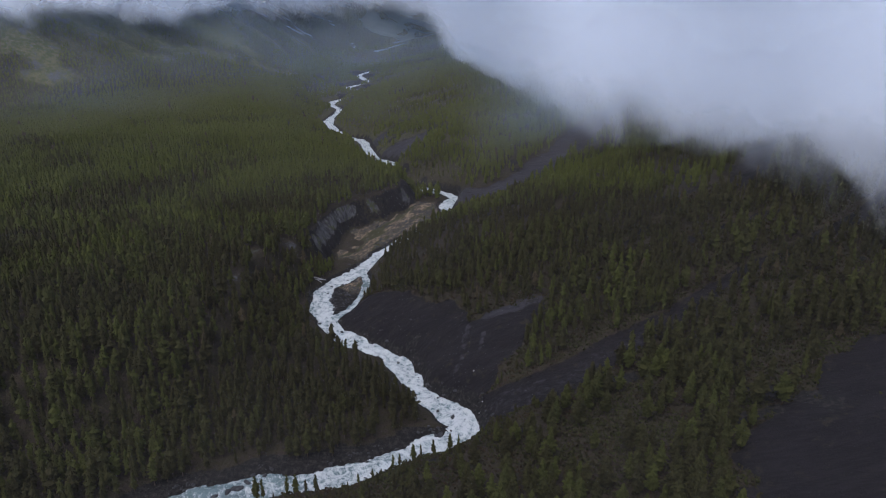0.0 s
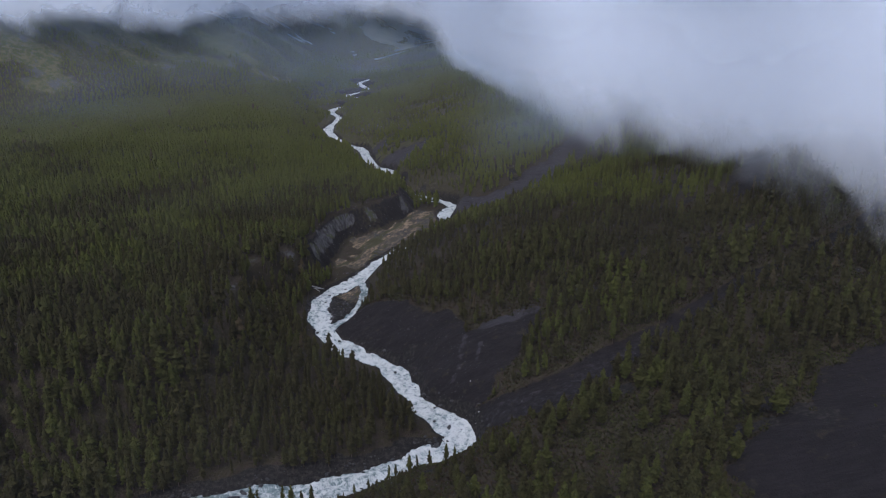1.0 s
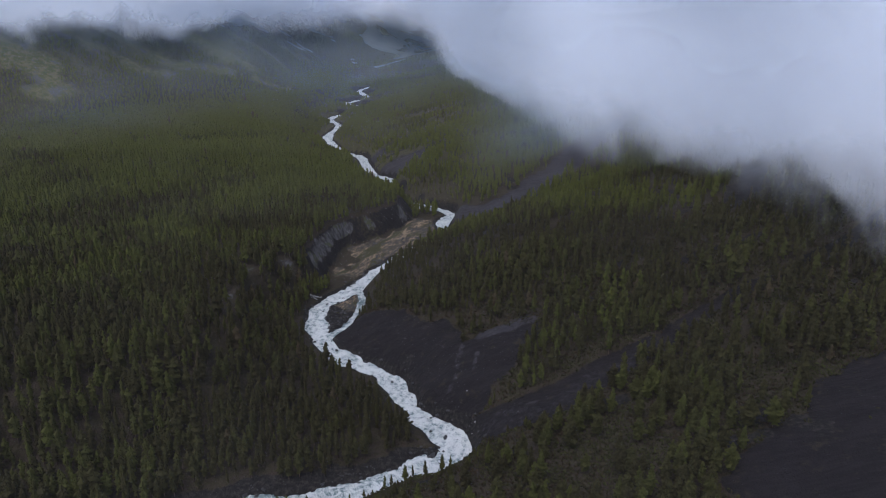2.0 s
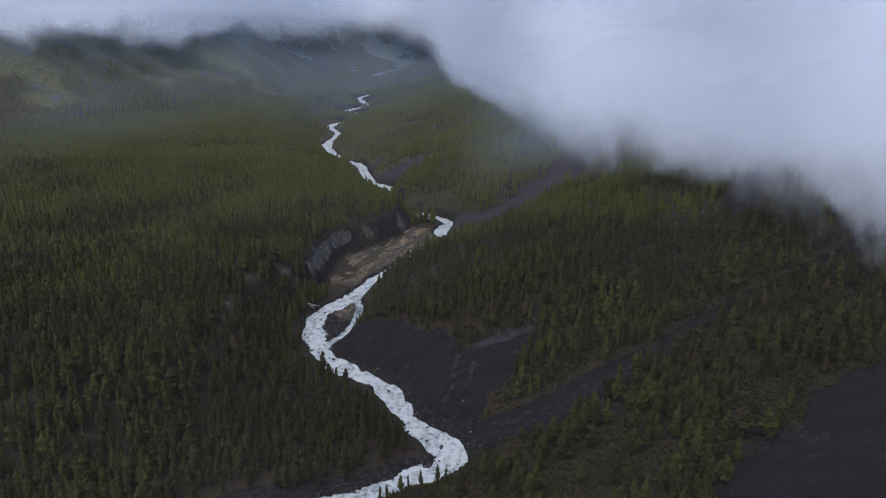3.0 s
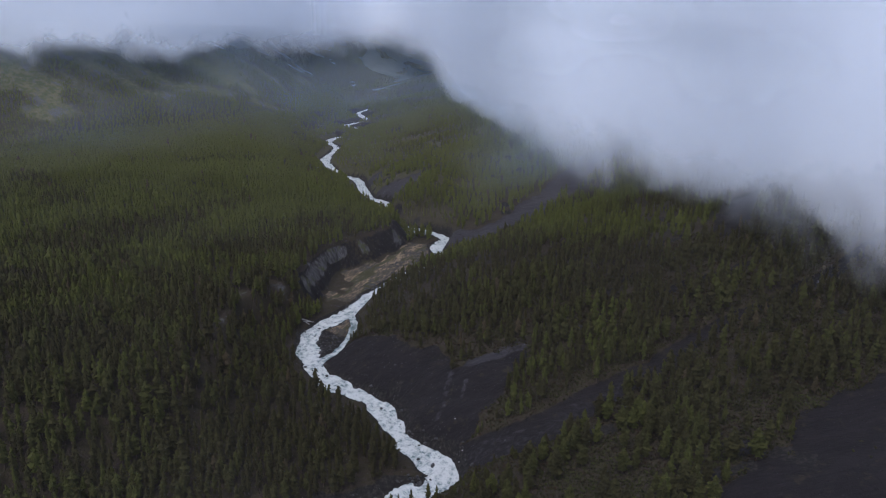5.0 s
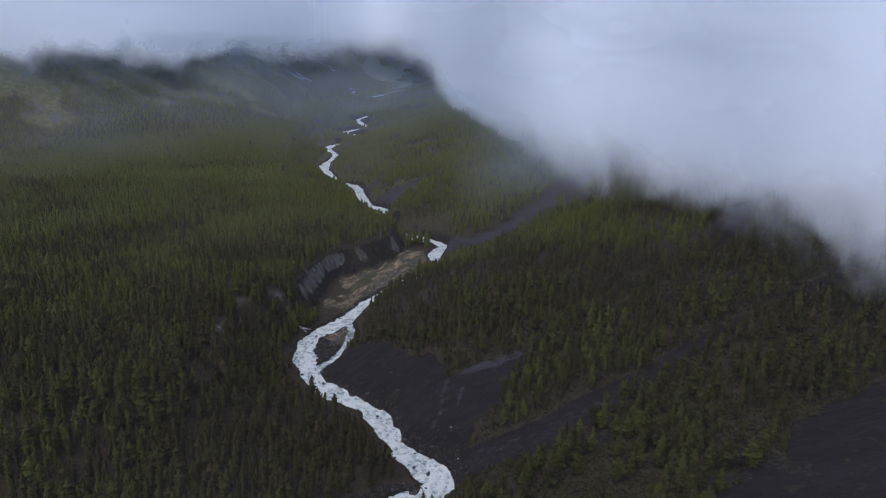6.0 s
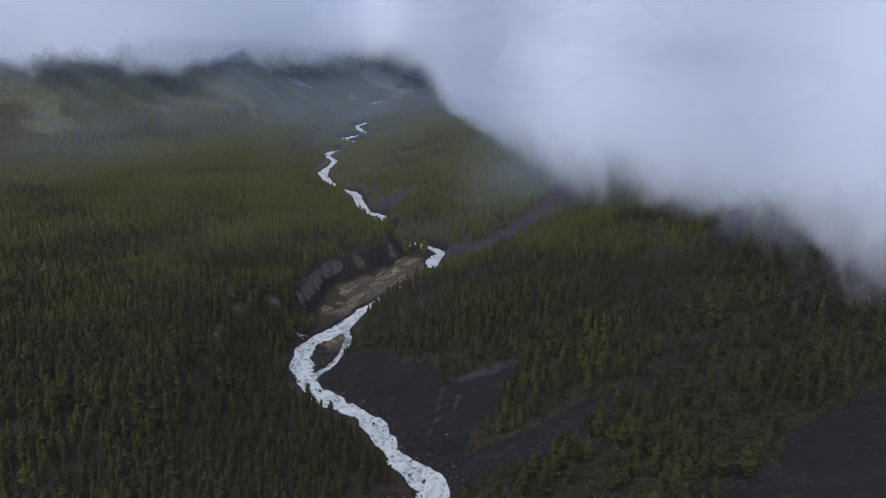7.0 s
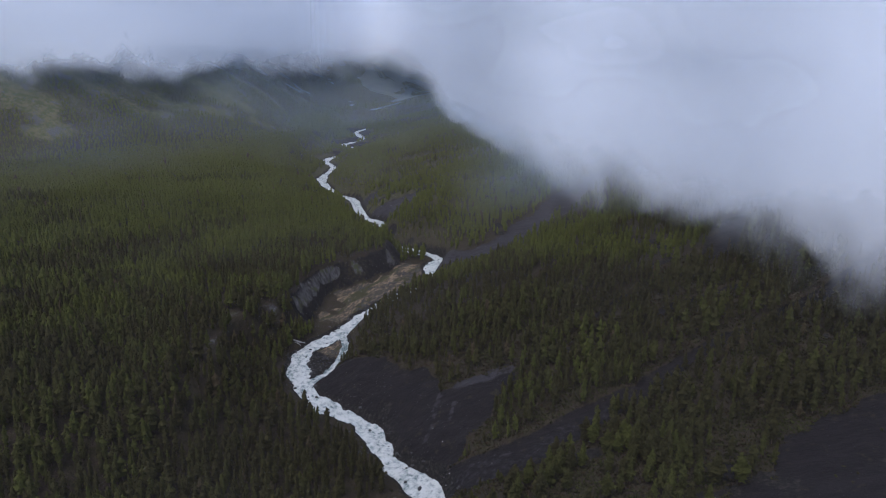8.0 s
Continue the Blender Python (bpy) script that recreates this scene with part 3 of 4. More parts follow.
def tree_cover(x, y):
    """How likely a tree stands at a place, and the ground there."""
    z, info = land(x, y)
    c = covers(x, y, info, z)
    n1, n2 = fractal(x, y, 30, 91, 3), fractal(x, y, 120, 94, 2)
    left = info["left"]
    p = np.where(left, 0.87 + 0.3 * n1, 0.84 + 0.45 * n1)
    p = np.where(left & (info["up"] > 0), 1 - 1.2 * c["open"] - 0.1 * ramp(info["up"], 60, 300), p)
    ribs = value_noise(y - 0.35 * x, x * 0.2, 30, 98) + 0.5 * value_noise(y - 0.35 * x, x * 0.25, 13, 99)
    p = np.where(left, p, p - 0.7 * ramp(ribs, 0.35, 0.8) * ramp(info["foot"], 70, 120))
    near_right = (~left) & (y < 330) & (info["foot"] > 6)
    p = np.where(near_right, 0.52 + 0.45 * n1, p)
    bank = (~left) & (y < 300)
    p = np.where(bank, p * (0.6 + 0.4 * ramp(info["off"] + 8 * n1, 22, 48)), p)
    p = p * (1 - ramp(c["scree"], 0.2, 0.6)) * (1 - ramp(c["bluff"], 0.25, 0.6)) * (1 - ramp(c["bar"], 0.15, 0.4))
    p = p * ramp(info["off"], 3.0, 6.0) * np.where(left & (y < 420), ramp(info["off"], 3.5, 9.0), 1.0) * ramp(info["side"], 5, 11) * np.where(info["island"], 0.0, 1.0)
    p = np.where(left & (y > 322) & (y < 440), p * ramp(info["off"] + 4 * n1, 6, 15), p)
    p = np.where(left & (y > 240) & (y < 300), p * ramp(info["off"] + 3 * n1, 4, 8), p)
    clump = 0.5 * np.exp(-((x + 36) ** 2 + (y - 622) ** 2) / 60)
    p = np.where(left & (y > 500) & (y < 666) & (info["rise"] < 0.6), clump, p)
    p = np.where(left & (y > 668) & (y < 790) & (x > -70) & (info["rise"] > 0.5), ramp(info["off"], 2.5, 4.5), p)
    p = p * np.where(left & (y < 300), 1.0, 1 - ramp(c["shore"], 0.4, 0.9)) * (1 - ramp(c["scars"], 0.25, 0.6))
    p = np.where((~left) & (y > 470) & (y < 660), p * ramp(info["off"], 6, 13), p)
    p = np.where(left & (y > 790) & (y < 1350), p * ramp(info["off"], 7, 16), p)
    return p, z, info


def scatter(rng, y0, y1, step):
    """A jittered planting over the stretch of valley between two lines across it."""
    out = []
    for yy in np.arange(y0, y1, step):
        half = 0.70 * yy + 70
        xx = np.arange(-half, half, step)
        out.append(np.stack([xx + rng.uniform(-0.48, 0.48, len(xx)) * step, np.full(len(xx), yy) + rng.uniform(-0.48, 0.48, len(xx)) * step], 1))
    return np.concatenate(out)


def plant(rng, spots):
    p, z, info = tree_cover(spots[:, 0], spots[:, 1])
    keep = (rng.uniform(0, 1, len(p)) < p) & (z < np.where(info["left"], TREE_LINE, 108.0 + 77 * ramp(spots[:, 1], 900, 1600)))
    spots, z, left, up = spots[keep], z[keep], info["left"][keep], info["up"][keep]
    x, y = spots.T
    stand = 0.5 + 0.5 * fractal(x, y, 70, 97, 3)
    height = np.where(left, 13.0, 11.0) - 1.5 * ramp(y, 600, 1000) + 4.0 * (stand - 0.5) + rng.normal(0, 1.7, len(x))
    grown = np.maximum(ramp(info["off"][keep], 22, 45), 0.75 * ramp(y, 299, 311))
    height = np.where((~left) & (y < 330), rng.uniform(4.5 + 4.5 * grown, 8 + 7.5 * grown, len(x)), height)
    height = np.where(left, height, height * (0.55 + 0.45 * ramp(np.minimum(info["off"], info["side"])[keep], 8, 26)))
    height = np.where(up > 30, height * 0.68, height) * (1 - 0.15 * ramp(y, 750, 1000))
    # foliage brightened up the valley, making up for light the cloud blocks
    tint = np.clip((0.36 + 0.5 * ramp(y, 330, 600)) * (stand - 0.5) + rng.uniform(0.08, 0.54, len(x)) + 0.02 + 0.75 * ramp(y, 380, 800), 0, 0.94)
    tint = np.where(rng.uniform(0, 1, len(x)) < 0.010, 0.99, tint)
    return np.stack([x, y, z - 0.3, np.clip(height, 3.5, 20)], 1), tint


def forest_mesh(name, rng, rows, tint, templates):
    """One mesh of many trees."""
    verts, tris, mats, tints, base = [], [], [], [], 0
    which = rng.integers(0, len(templates), len(rows))
    for k, (tv, tt, trunk) in enumerate(templates):
        r = rows[which == k]
        if not len(r):
            continue
        a = rng.uniform(0, 6.283, len(r))
        c, s = np.cos(a)[:, None], np.sin(a)[:, None]
        fat = rng.uniform(0.85, 1.25, len(r))[:, None] * r[:, 3:4]
        v = np.stack([(tv[None, :, 0] * c - tv[None, :, 1] * s) * fat + r[:, 0:1], (tv[None, :, 0] * s + tv[None, :, 1] * c) * fat + r[:, 1:2],
                      tv[None, :, 2] * r[:, 3:4] + r[:, 2:3]], 2)
        n = len(tv)
        verts.append(v.reshape(-1, 3))
        tris.append((tt[None] + (np.arange(len(r)) * n)[:, None, None] + base).reshape(-1, 3))
        m = np.ones(len(tt), np.int32)
        m[:trunk] = 0
        mats.append(np.tile(m, len(r)))
        tints.append(np.repeat(tint[which == k], n))
        base += n * len(r)
    me = mesh_of(name, np.concatenate(verts), np.concatenate(tris), [BARK, LEAF], dict(tint=np.concatenate(tints)), smooth=False)
    me.polygons.foreach_set("material_index", np.concatenate(mats))
    return me


TREE_LINE = 235.0
rng = np.random.default_rng(11)
rows, tint = plant(rng, scatter(rng, 185, 800, 4.5))
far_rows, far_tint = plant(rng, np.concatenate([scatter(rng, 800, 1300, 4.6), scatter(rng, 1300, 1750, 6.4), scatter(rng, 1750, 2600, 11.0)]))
reach = np.hypot(rows[:, 0], rows[:, 1])
order = np.argsort(np.hypot(rows[:, 0] - 70, rows[:, 1] - 225))
single = order[:300]
rest = order[300:]
r2 = reach[rest]
zones = [(rest[r2 < 370], 11, 8, 44, 0.135), (rest[(r2 >= 370) & (r2 < 520)], 8, 7, 18, 0.145), (rest[r2 >= 520], 6, 6, 5, 0.165)]
for ids, tiers, ring, sprays, slim in zones:
    kinds = [conifer(rng, tiers, ring, sprays, slim * q) for q in (0.75, 1.0, 1.25, 0.9, 1.1)]
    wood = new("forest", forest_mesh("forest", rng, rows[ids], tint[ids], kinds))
    tagged(wood, "dense dark green larch forest on the valley terrace and slopes", "forest", kind="stuff")
fr = np.hypot(far_rows[:, 0], far_rows[:, 1])
for ids, tiers, ring, slim in ((fr < 1350, 4, 6, 0.23), (fr >= 1350, 3, 5, 0.24)):
    kinds = [conifer(rng, tiers, ring, 0, slim * q) for q in (0.85, 1.0, 1.2)]
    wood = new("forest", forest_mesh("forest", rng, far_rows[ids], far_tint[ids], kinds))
    tagged(wood, "distant green larch forest along the valley sides", "forest", kind="stuff")

near_kinds = []
for q in (0.8, 0.95, 1.05, 1.2, 0.9, 1.3):
    v, t, trunk = conifer(rng, 16, 10, 150, 0.185 * q, 0.68)
    near_kinds.append((mesh_of("trunk", v, t[:trunk], BARK, smooth=True), mesh_of("crown", v, t[trunk:], LEAF_SINGLE, smooth=False)))
for n, k in enumerate(single):
    x, y, z, h = rows[k]
    tree = new("larch_tree")
    kind = near_kinds[n % len(near_kinds)]
    for name, me in zip(("trunk", "crown"), kind):
        new(name, me).parent = tree
    tree.matrix_world = pose(x, y, z, 0, 0, rng.uniform(0, 360)) @ Matrix.Diagonal((h, h, h, 1))
    size = "tall" if h > 11 else "small" if h < 7 else "slender"
    tagged(tree, size + " green larch tree standing on the mossy slope", "tree", "larches nearest the river bend")


thin_kinds = []
for q in (0.8, 1.0, 1.2):
    v, t, trunk = conifer(rng, 12, 8, 70, 0.135 * q, 0.6)
    thin_kinds.append((mesh_of("trunk", v, t[:trunk], BARK, smooth=True), mesh_of("crown", v, t[trunk:], LEAF_SINGLE, smooth=False)))
for n, (x, y, h) in enumerate(((-15.5, 269.5, 8), (-12.5, 270.5, 7), (-6.5, 272.5, 9), (-3, 273.5, 7), (2.5, 276, 8.5), (10, 278, 9), (14, 281, 6.5), (-51, 253.5, 7),
                               (-54.5, 251, 9.5), (-58, 249.5, 10), (-47, 254, 9), (-70, 246.5, 12), (-67, 246.5, 10), (-30, 262, 6), (-24, 264, 5))):
    tree = new("larch_tree")
    for name, me in zip(("trunk", "crown"), thin_kinds[n % 3]):
        new(name, me).parent = tree
    z = float(land(np.array([x]), np.array([y]))[0][0]) - 0.2
    tree.matrix_world = pose(x, y, z, 0, 0, 47 * n) @ Matrix.Diagonal((h, h, h, 1))
    tagged(tree, "thin sparse larch tree at the river's edge", "tree", "larches on the near bank")


# ---- undergrowth ----
def shrub(rng, leaves):
    """A low bush one metre across: leafy sprays rising from the ground."""
    v, t = [], []
    for j in range(leaves):
        ang, r = j * 2.39996 + rng.uniform(-0.4, 0.4), rng.uniform(0.15, 0.55)
        out = np.array([np.cos(ang), np.sin(ang), 0])
        root = out * r * 0.25
        tip = out * r + np.array([0, 0, rng.uniform(0.25, 0.75) * (1.1 - r)])
        across = np.array([-out[1], out[0], rng.uniform(-0.4, 0.4)]) * rng.uniform(0.12, 0.24)
        mid = (root + tip) / 2 + np.array([0, 0, 0.16])
        n = len(v)
        v += [root, mid + across, tip, mid - across]
        t += [(n, n + 1, n + 2), (n, n + 2, n + 3)]
    return np.array(v), np.array(t, np.int32), 0


def shrub_rows(rng):
    spots = scatter(rng, 150, 460, 1.15)
    x, y = spots.T
    z, info = land(x, y)
    c = covers(x, y, info, z)
    n1 = fractal(x, y, 16, 131, 3)
    bare = np.maximum.reduce([c["scree"], c["bluff"], c["shore"], c["bar"]])
    p = np.where(info["left"], 0.05, 0.82 + 0.8 * n1) * (1 - ramp(bare, 0.35, 0.8))
    edge = 4 * c["scree"] * (1 - c["scree"])
    p += np.where(~info["left"] & (y < 300), 0.8 * edge * ramp(n1, -0.3, 0.3) + 0.03 * ramp(n1, 0.3, 0.7), 0)
    p = p * (info["off"] > 3) * (x > -60) * (x < 260)
    keep = rng.uniform(0, 1, len(x)) < p
    size = rng.uniform(0.8, 2.6, keep.sum())
    tint = np.clip(0.35 + 0.35 * n1[keep] + rng.uniform(-0.3, 0.4, keep.sum()), 0, 1)
    return np.stack([x[keep], y[keep], z[keep] - 0.1, size], 1), tint


rows_s, tint_s = shrub_rows(rng)
bushes = forest_mesh("shrubs", rng, rows_s, tint_s, [shrub(rng, 4) for _ in range(4)])
bushes.materials.clear()
bushes.materials.append(SHRUB)
bushes.polygons.foreach_set("material_index", np.zeros(len(bushes.polygons), np.int32))
tagged(new("shrubs", bushes), "low brown and olive shrubs between the trees", "shrubs", kind="stuff")


# ---- cloud ----
# The foot of the cloud in plan, from the left hills round the valley's head to the near right slope, and its height there.
CLOUD_FOOT = [(-1700, 420, 165), (-1100, 850, 174), (-760, 1030, 178), (-618, 1114, 180), (-520, 1180, 184), (-425, 1290, 184), (-340, 1480, 182), (-230, 1800, 182),
              (-150, 2000, 182), (-80, 2080, 184), (-40, 2080, 168), (-10, 2080, 152), (22, 2050, 150), (40, 1900, 120), (54, 1600, 91), (66, 1300, 77), (88, 1010, 70), (118, 880, 69),
              (165, 800, 68), (205, 710, 64), (226, 590, 69), (234, 490, 78), (246, 430, 84), (264, 380, 86), (330, 330, 88), (470, 260, 90), (800, 150, 94)]


def cloud_foot(turn):
    """Distance from the valley's middle and height of the cloud's foot in a direction."""
    q = np.array(CLOUD_FOOT, float)
    a, r = np.arctan2(q[:, 0] - 5, q[:, 1]), np.hypot(q[:, 0] - 5, q[:, 1])
    fine = np.arange(-1.6, 1.6, 0.004)
    bell = np.hanning(65)[1:-1] / np.hanning(65).sum()
    short = np.hanning(13)[1:-1] / np.hanning(13).sum()
    even = lambda v, k: np.convolve(np.pad(np.interp(fine, a, v), len(k) // 2, mode="edge"), k, "valid")
    far, drop = np.exp(np.interp(turn, fine, even(np.log(r), bell))), np.interp(turn, fine, even((212 - q[:, 2]) / r, short))
    return far, 212 - drop * far



CLOUD = cloud_material()
ct = spaced([(-1.30, -0.55, 0.02), (-0.55, 0.7, 0.006), (0.7, 1.36, 0.02)])
cz = spaced([(30, 230, 6), (230, 460, 23)])
TURN, CZ = np.meshgrid(ct, cz)
TURN, CZ = TURN.ravel(), CZ.ravel()
foot_r, foot_z = cloud_foot(TURN)
LAYERS, LEAN = 14, 0.9
sheets = {key: [] for key in ("place", "thick", "most", "along", "up", "layer")}
for k in range(LAYERS):
    west = 1 - ramp(TURN, -0.22, 0.06)
    # thin low rags in front, the dense body of the cloud behind
    base_r = foot_r + (k - 9 + 3 * west) * (6 + 0.007 * foot_r)
    r = base_r + LEAN * (CZ - foot_z) + 16 * fractal(TURN * 500, CZ, 110, 150 + k // 4, 3)
    px, py = 5 + r * np.sin(TURN), r * np.cos(TURN)
    share = k / (LAYERS - 1)
    wide = 32 + 0.012 * foot_r
    begin = foot_z + wide * ((1.3 - 0.9 * west) * share - 0.45 + 0.25 * west)
    begin = 212 - (212 - begin) * base_r / foot_r
    clear = ramp(CZ - land(px, py)[0], 2, 13)
    thick = np.clip((CZ - begin) / (0.8 * wide), -1.5, 1.6) * clear - 2.5 * (1 - clear)
    sheets["most"].append((0.06 + 0.34 * share) * (1 - west) + 0.30 * west)
    sheets["place"].append(np.stack([px, py, CZ], 1))
    sheets["thick"].append(thick)
    sheets["along"].append(TURN * 800)
    sheets["up"].append(CZ * 800 / foot_r)
    sheets["layer"].append(np.full(len(r), 9.0 * k))
thick = np.concatenate(sheets["thick"])
quads = np.concatenate([grid_faces(len(ct), len(cz)) + k * len(ct) * len(cz) for k in range(LAYERS)])
quads = quads[thick[quads].max(1) > -0.6]
cloud = new("cloud", mesh_of("cloud", np.concatenate(sheets["place"]), quads, CLOUD, {key: np.concatenate(sheets[key]) for key in ("thick", "most", "along", "up", "layer")}))
tagged(cloud, "low grey-white cloud bank lying on the mountain slopes", "cloud", kind="stuff")

# thin mist over the whole valley, standing in for aerial haze too: thicker up the valley, below the cloud and in one
# drifting patch over the terrace
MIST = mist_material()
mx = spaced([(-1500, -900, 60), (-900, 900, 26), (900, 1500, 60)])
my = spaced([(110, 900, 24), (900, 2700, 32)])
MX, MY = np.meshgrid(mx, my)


def blurred(h, times):
    for _ in range(times):
        q = np.pad(h, 1, mode="edge")
        h = (q[1:-1, 1:-1] + q[:-2, 1:-1] + q[2:, 1:-1] + q[1:-1, :-2] + q[1:-1, 2:]) / 5
    return h


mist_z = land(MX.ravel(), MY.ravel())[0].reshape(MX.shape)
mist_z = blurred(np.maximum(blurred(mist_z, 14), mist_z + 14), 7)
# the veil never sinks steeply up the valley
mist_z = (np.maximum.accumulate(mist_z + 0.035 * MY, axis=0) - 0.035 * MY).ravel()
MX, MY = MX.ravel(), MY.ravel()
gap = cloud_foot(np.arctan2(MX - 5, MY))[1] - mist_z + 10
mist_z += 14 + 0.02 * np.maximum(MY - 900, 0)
# the even cover lifts dark tones nearby, the ramps paint distance haze
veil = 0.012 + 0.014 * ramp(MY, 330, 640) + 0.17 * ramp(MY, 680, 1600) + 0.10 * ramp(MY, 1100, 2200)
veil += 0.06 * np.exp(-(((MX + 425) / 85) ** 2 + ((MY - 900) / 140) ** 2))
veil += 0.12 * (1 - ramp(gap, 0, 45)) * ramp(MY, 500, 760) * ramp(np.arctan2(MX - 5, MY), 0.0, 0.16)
# extra cover brightens hill ground that the cloud shades on the left
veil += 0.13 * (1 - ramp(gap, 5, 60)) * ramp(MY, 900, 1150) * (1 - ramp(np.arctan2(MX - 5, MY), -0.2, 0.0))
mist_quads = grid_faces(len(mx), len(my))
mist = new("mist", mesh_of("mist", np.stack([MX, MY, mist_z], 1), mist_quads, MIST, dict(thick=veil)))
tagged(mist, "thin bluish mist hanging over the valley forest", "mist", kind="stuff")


# ---- boulders and driftwood ----
def boulder_mesh(rng):
    bm = bmesh.new()
    bmesh.ops.create_icosphere(bm, subdivisions=3, radius=1.0)
    seed = Vector(rng.uniform(-50, 50, 3))
    cuts = [Vector(rng.normal(0, 1, 3)).normalized() for _ in range(6)]
    for v in bm.verts:
        p = v.co.copy()
        for c in cuts:
            over = p.dot(c) - 0.72
            if over > 0:
                p -= c * over * 0.85
        p *= 1 + 0.16 * noise.noise(p * 1.6 + seed) + 0.06 * noise.noise(p * 5 + seed)
        v.co = (p.x * 1.25, p.y, p.z * 0.72)
    me = bpy.data.meshes.new("boulder")
    bm.to_mesh(me)
    bm.free()
    me.materials.append(ROCK)
    me.polygons.foreach_set("use_smooth", np.ones(len(me.polygons), bool))
    return me


def river_point(y_or_i, side):
    i = int(y_or_i)
    a, b = RIVER_LINE[i], RIVER_LINE[i + 1]
    d = (b - a) / np.hypot(*(b - a))
    return a + np.array([d[1], -d[0]]) * side


BOULDERS = [boulder_mesh(rng) for _ in range(6)]
for n in range(90):
    i = int(rng.integers(22, 175))
    h = half_width(i)
    bank = rng.uniform(0, 1) < 0.7
    reach_out = rng.choice([-1, 1]) * rng.uniform(0.80, 1.25) * h if bank else rng.uniform(-0.8, 0.8) * h
    x, y = river_point(i, reach_out) + rng.uniform(-1, 1, 2)
    size = rng.uniform(0.5, 1.25) if bank else rng.uniform(0.45, 1.0)
    stone = new("boulder", BOULDERS[n % 6])
    z = float(land(np.array([x]), np.array([y]))[0][0]) if bank else FALL * y - 0.05
    z = max(z, FALL * y - 0.1) + 0.15 * size
    stone.matrix_world = pose(x, y, z, rng.uniform(-12, 12), rng.uniform(-12, 12), rng.uniform(0, 360)) @ Matrix.Diagonal((size, size, size, 1))
    tagged(stone, "dark wet boulder on the gravel bank" if bank else "dark wet boulder in the white water", "boulder", "boulders along the river")


for n, (x, y, size) in enumerate(((-82, 260.5, 2.3), (-85, 259, 1.5), (-78, 264.5, 1.4), (-90, 256, 1.3), (-5, 320, 1.3), (6.5, 300, 1.1), (12.5, 311, 1.2), (6, 295, 1.4), (-10.5, 330, 1.4), (3.5, 296, 1.1))):
    rock = new("boulder", BOULDERS[n % 6])
    rock.matrix_world = pose(x, y, FALL * y - 0.05 * size, 8, -6, 71 * n) @ Matrix.Diagonal((size * 1.25, size * 0.9, size * 0.8, 1))
    tagged(rock, "large dark boulder breaking the white water", "boulder", "boulders along the river")


def log_mesh(rng, length, thick):
    """A weathered trunk with a flared root end and the stubs of boughs."""
    bm = bmesh.new()
    sides, steps = 8, 9
    rings = []
    for k in range(steps + 1):
        u = k / steps
        r = thick * (1 - 0.55 * u) * (1 + 0.7 * math.exp(-u * 14)) * rng.uniform(0.93, 1.07)
        bend = 0.03 * length * math.sin(2.6 * u)
        rings.append([bm.verts.new((length * u, bend + r * math.cos(a), r * math.sin(a))) for a in (2 * math.pi * s / sides for s in range(sides))])
    for a, b in zip(rings, rings[1:]):
        for s in range(sides):
            bm.faces.new((a[s], a[(s + 1) % sides], b[(s + 1) % sides], b[s]))
    bm.faces.new(rings[0][::-1])
    bm.faces.new(rings[-1])
    for _ in range(5):
        u, a = rng.uniform(0.25, 0.95), rng.uniform(0, math.pi)
        foot = Vector((length * u, 0.03 * length * math.sin(2.6 * u), 0))
        way = Vector((0.5, math.cos(a), math.sin(a))).normalized()
        m = Matrix.Translation(foot + way * thick * 1.6) @ way.to_track_quat("Z", "Y").to_matrix().to_4x4()
        bmesh.ops.create_cone(bm, cap_ends=True, segments=5, radius1=thick * 0.28, radius2=thick * 0.1, depth=thick * 4, matrix=m)
    me = bpy.data.meshes.new("log")
    bm.to_mesh(me)
    bm.free()
    me.materials.append(DRIFT)
    return me


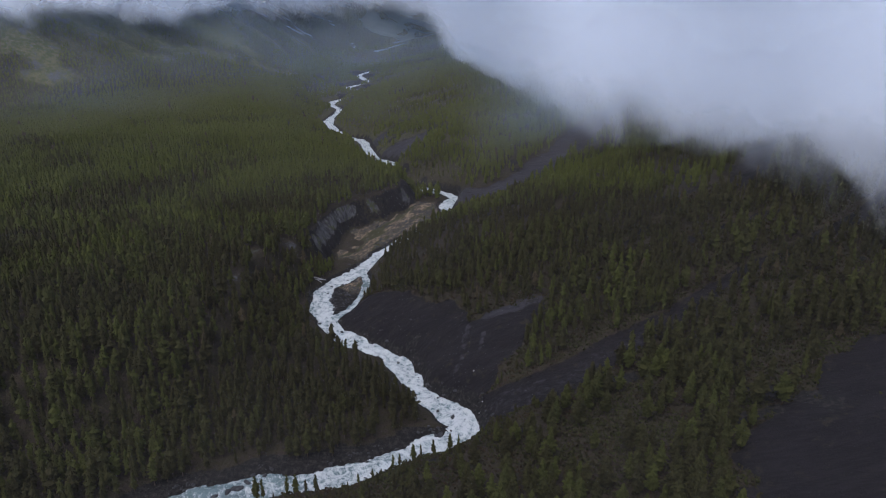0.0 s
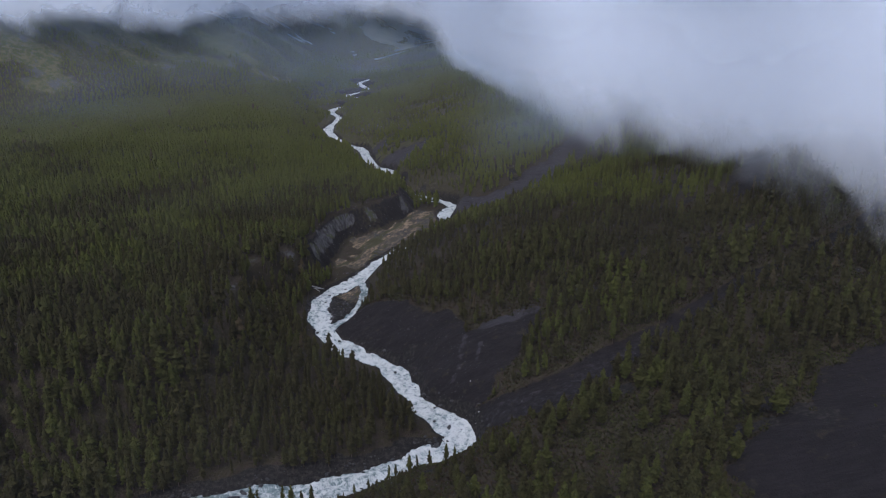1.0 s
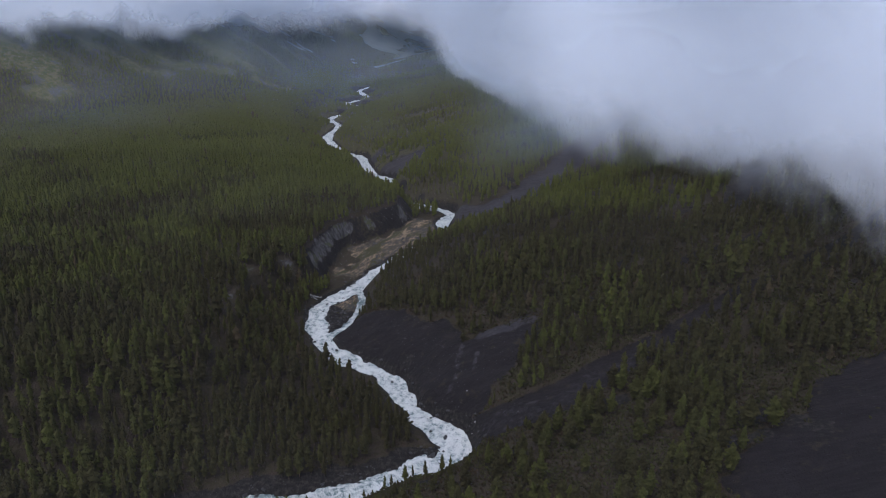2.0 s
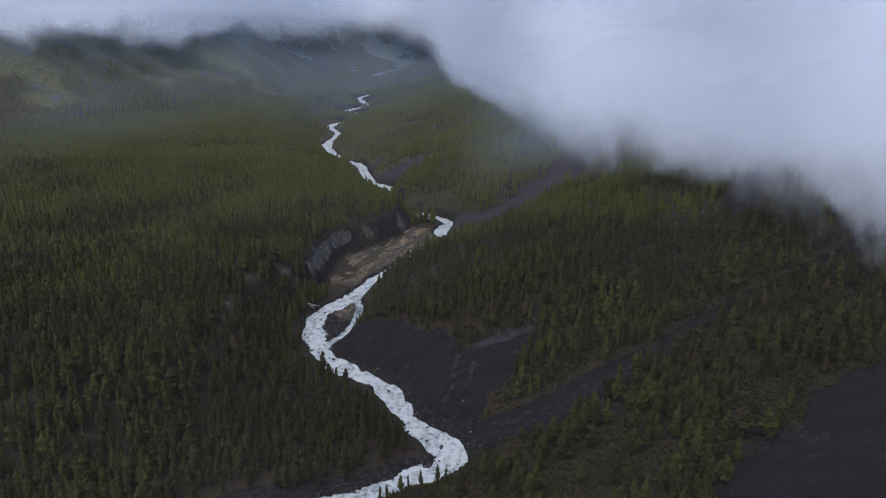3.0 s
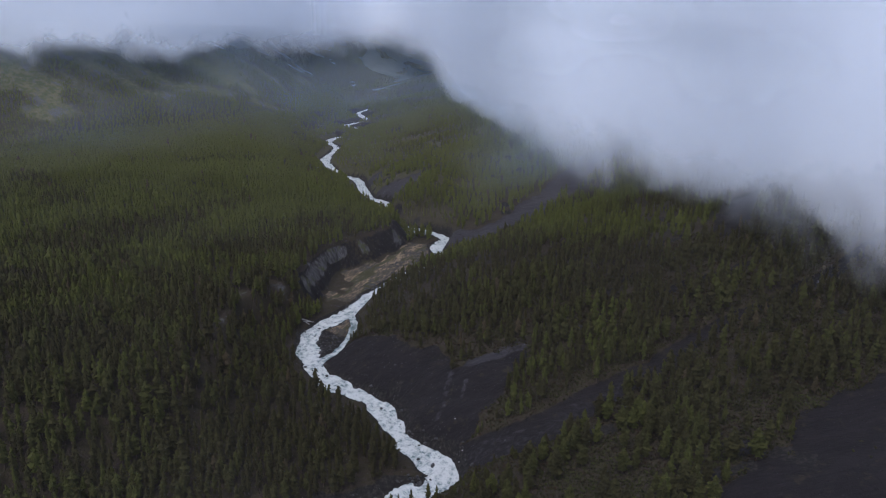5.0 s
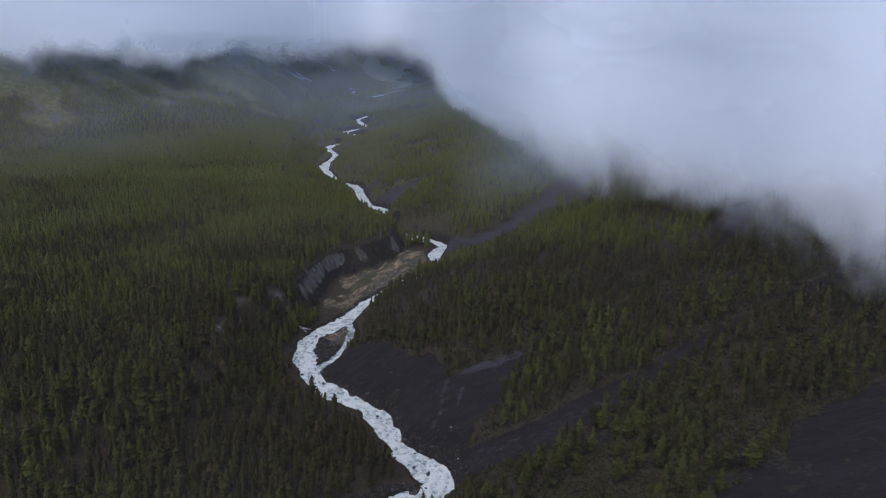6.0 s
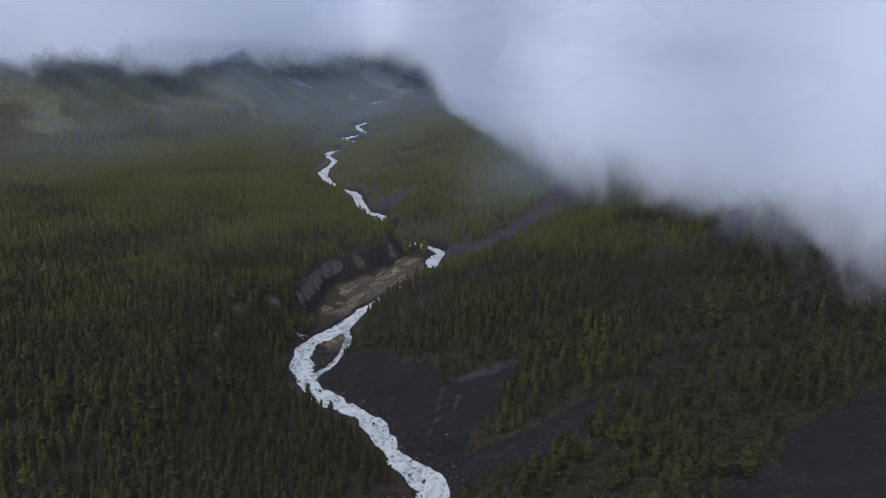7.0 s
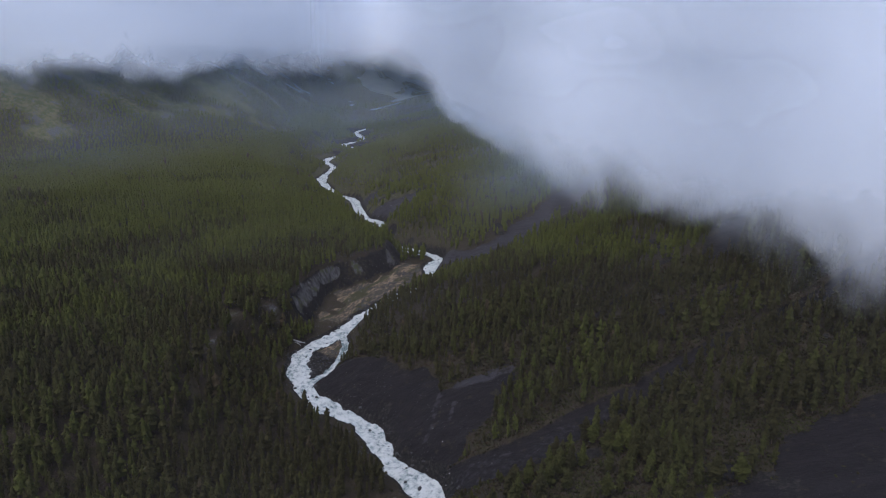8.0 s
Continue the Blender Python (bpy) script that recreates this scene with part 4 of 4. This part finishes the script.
def lay_log(x, y, turn, length, thick, label):
    log = new("driftwood_log", log_mesh(rng, length, thick))
    z = max(float(land(np.array([x]), np.array([y]))[0][0]), FALL * y + 0.1) + thick * 0.8
    log.matrix_world = pose(x, y, z, 0, 0, turn)
    tagged(log, label, "driftwood", "driftwood by the river")


for x, y, turn, length, thick in ((24.5, 305, 40, 5.5, 0.28), (25.5, 309, 75, 4.5, 0.24), (27.0, 311.5, 30, 3.6, 0.22), (24.0, 330, 25, 4.8, 0.22)):
    lay_log(x, y, turn, length, thick, "pale bleached driftwood log on the scree beside the river")
for x, y, turn, length, thick in ((-79, 482.5, -35, 8.0, 0.32), (-77, 481, -15, 6.5, 0.28), (-76, 479.5, -55, 5.5, 0.24), (-78, 480, 10, 5.0, 0.24)):
    lay_log(x, y, turn, length, thick, "pale driftwood log jammed against the gravel bank")


def stone(rng):
    """A small angular stone of twenty faces."""
    bm = bmesh.new()
    bmesh.ops.create_icosphere(bm, subdivisions=1, radius=1.0)
    v = np.array([p.co * rng.uniform(0.75, 1.2) for p in bm.verts]) * np.array([1.2, 0.9, 0.65])
    t = np.array([[p.index for p in f.verts] for f in bm.faces], np.int32)
    bm.free()
    return v, t, 0


# loose stones along the banks and on the screes
spots = rng.uniform((-110, 235), (120, 700), (90000, 2))
sz, info = land(spots[:, 0], spots[:, 1])
sc = covers(spots[:, 0], spots[:, 1], info, sz)
clusters = ramp(fractal(spots[:, 0], spots[:, 1], 9, 141, 3), 0.0, 0.6)
chance = np.where((info["off"] > -1.0) & (info["off"] < 5), 0.30 * clusters, 0.0) + 0.02 * clusters * sc["scree"] + 0.4 * clusters * sc["bar"]
chance = np.where(info["island"] & (info["off"] > 0), 0.2, chance)
keep = rng.uniform(0, 1, len(spots)) < chance
size = 0.25 + 0.75 * rng.uniform(0, 1, keep.sum()) ** 2.5
stones = forest_mesh("stones", rng, np.stack([spots[keep, 0], spots[keep, 1], sz[keep] + 0.05, size], 1), np.zeros(keep.sum()), [stone(rng) for _ in range(6)])
stones.materials.clear()
stones.materials.append(ROCK)
stones.polygons.foreach_set("material_index", np.zeros(len(stones.polygons), np.int32))
tagged(new("stones", stones), "loose dark stones strewn along river banks and scree", "stones", kind="stuff")
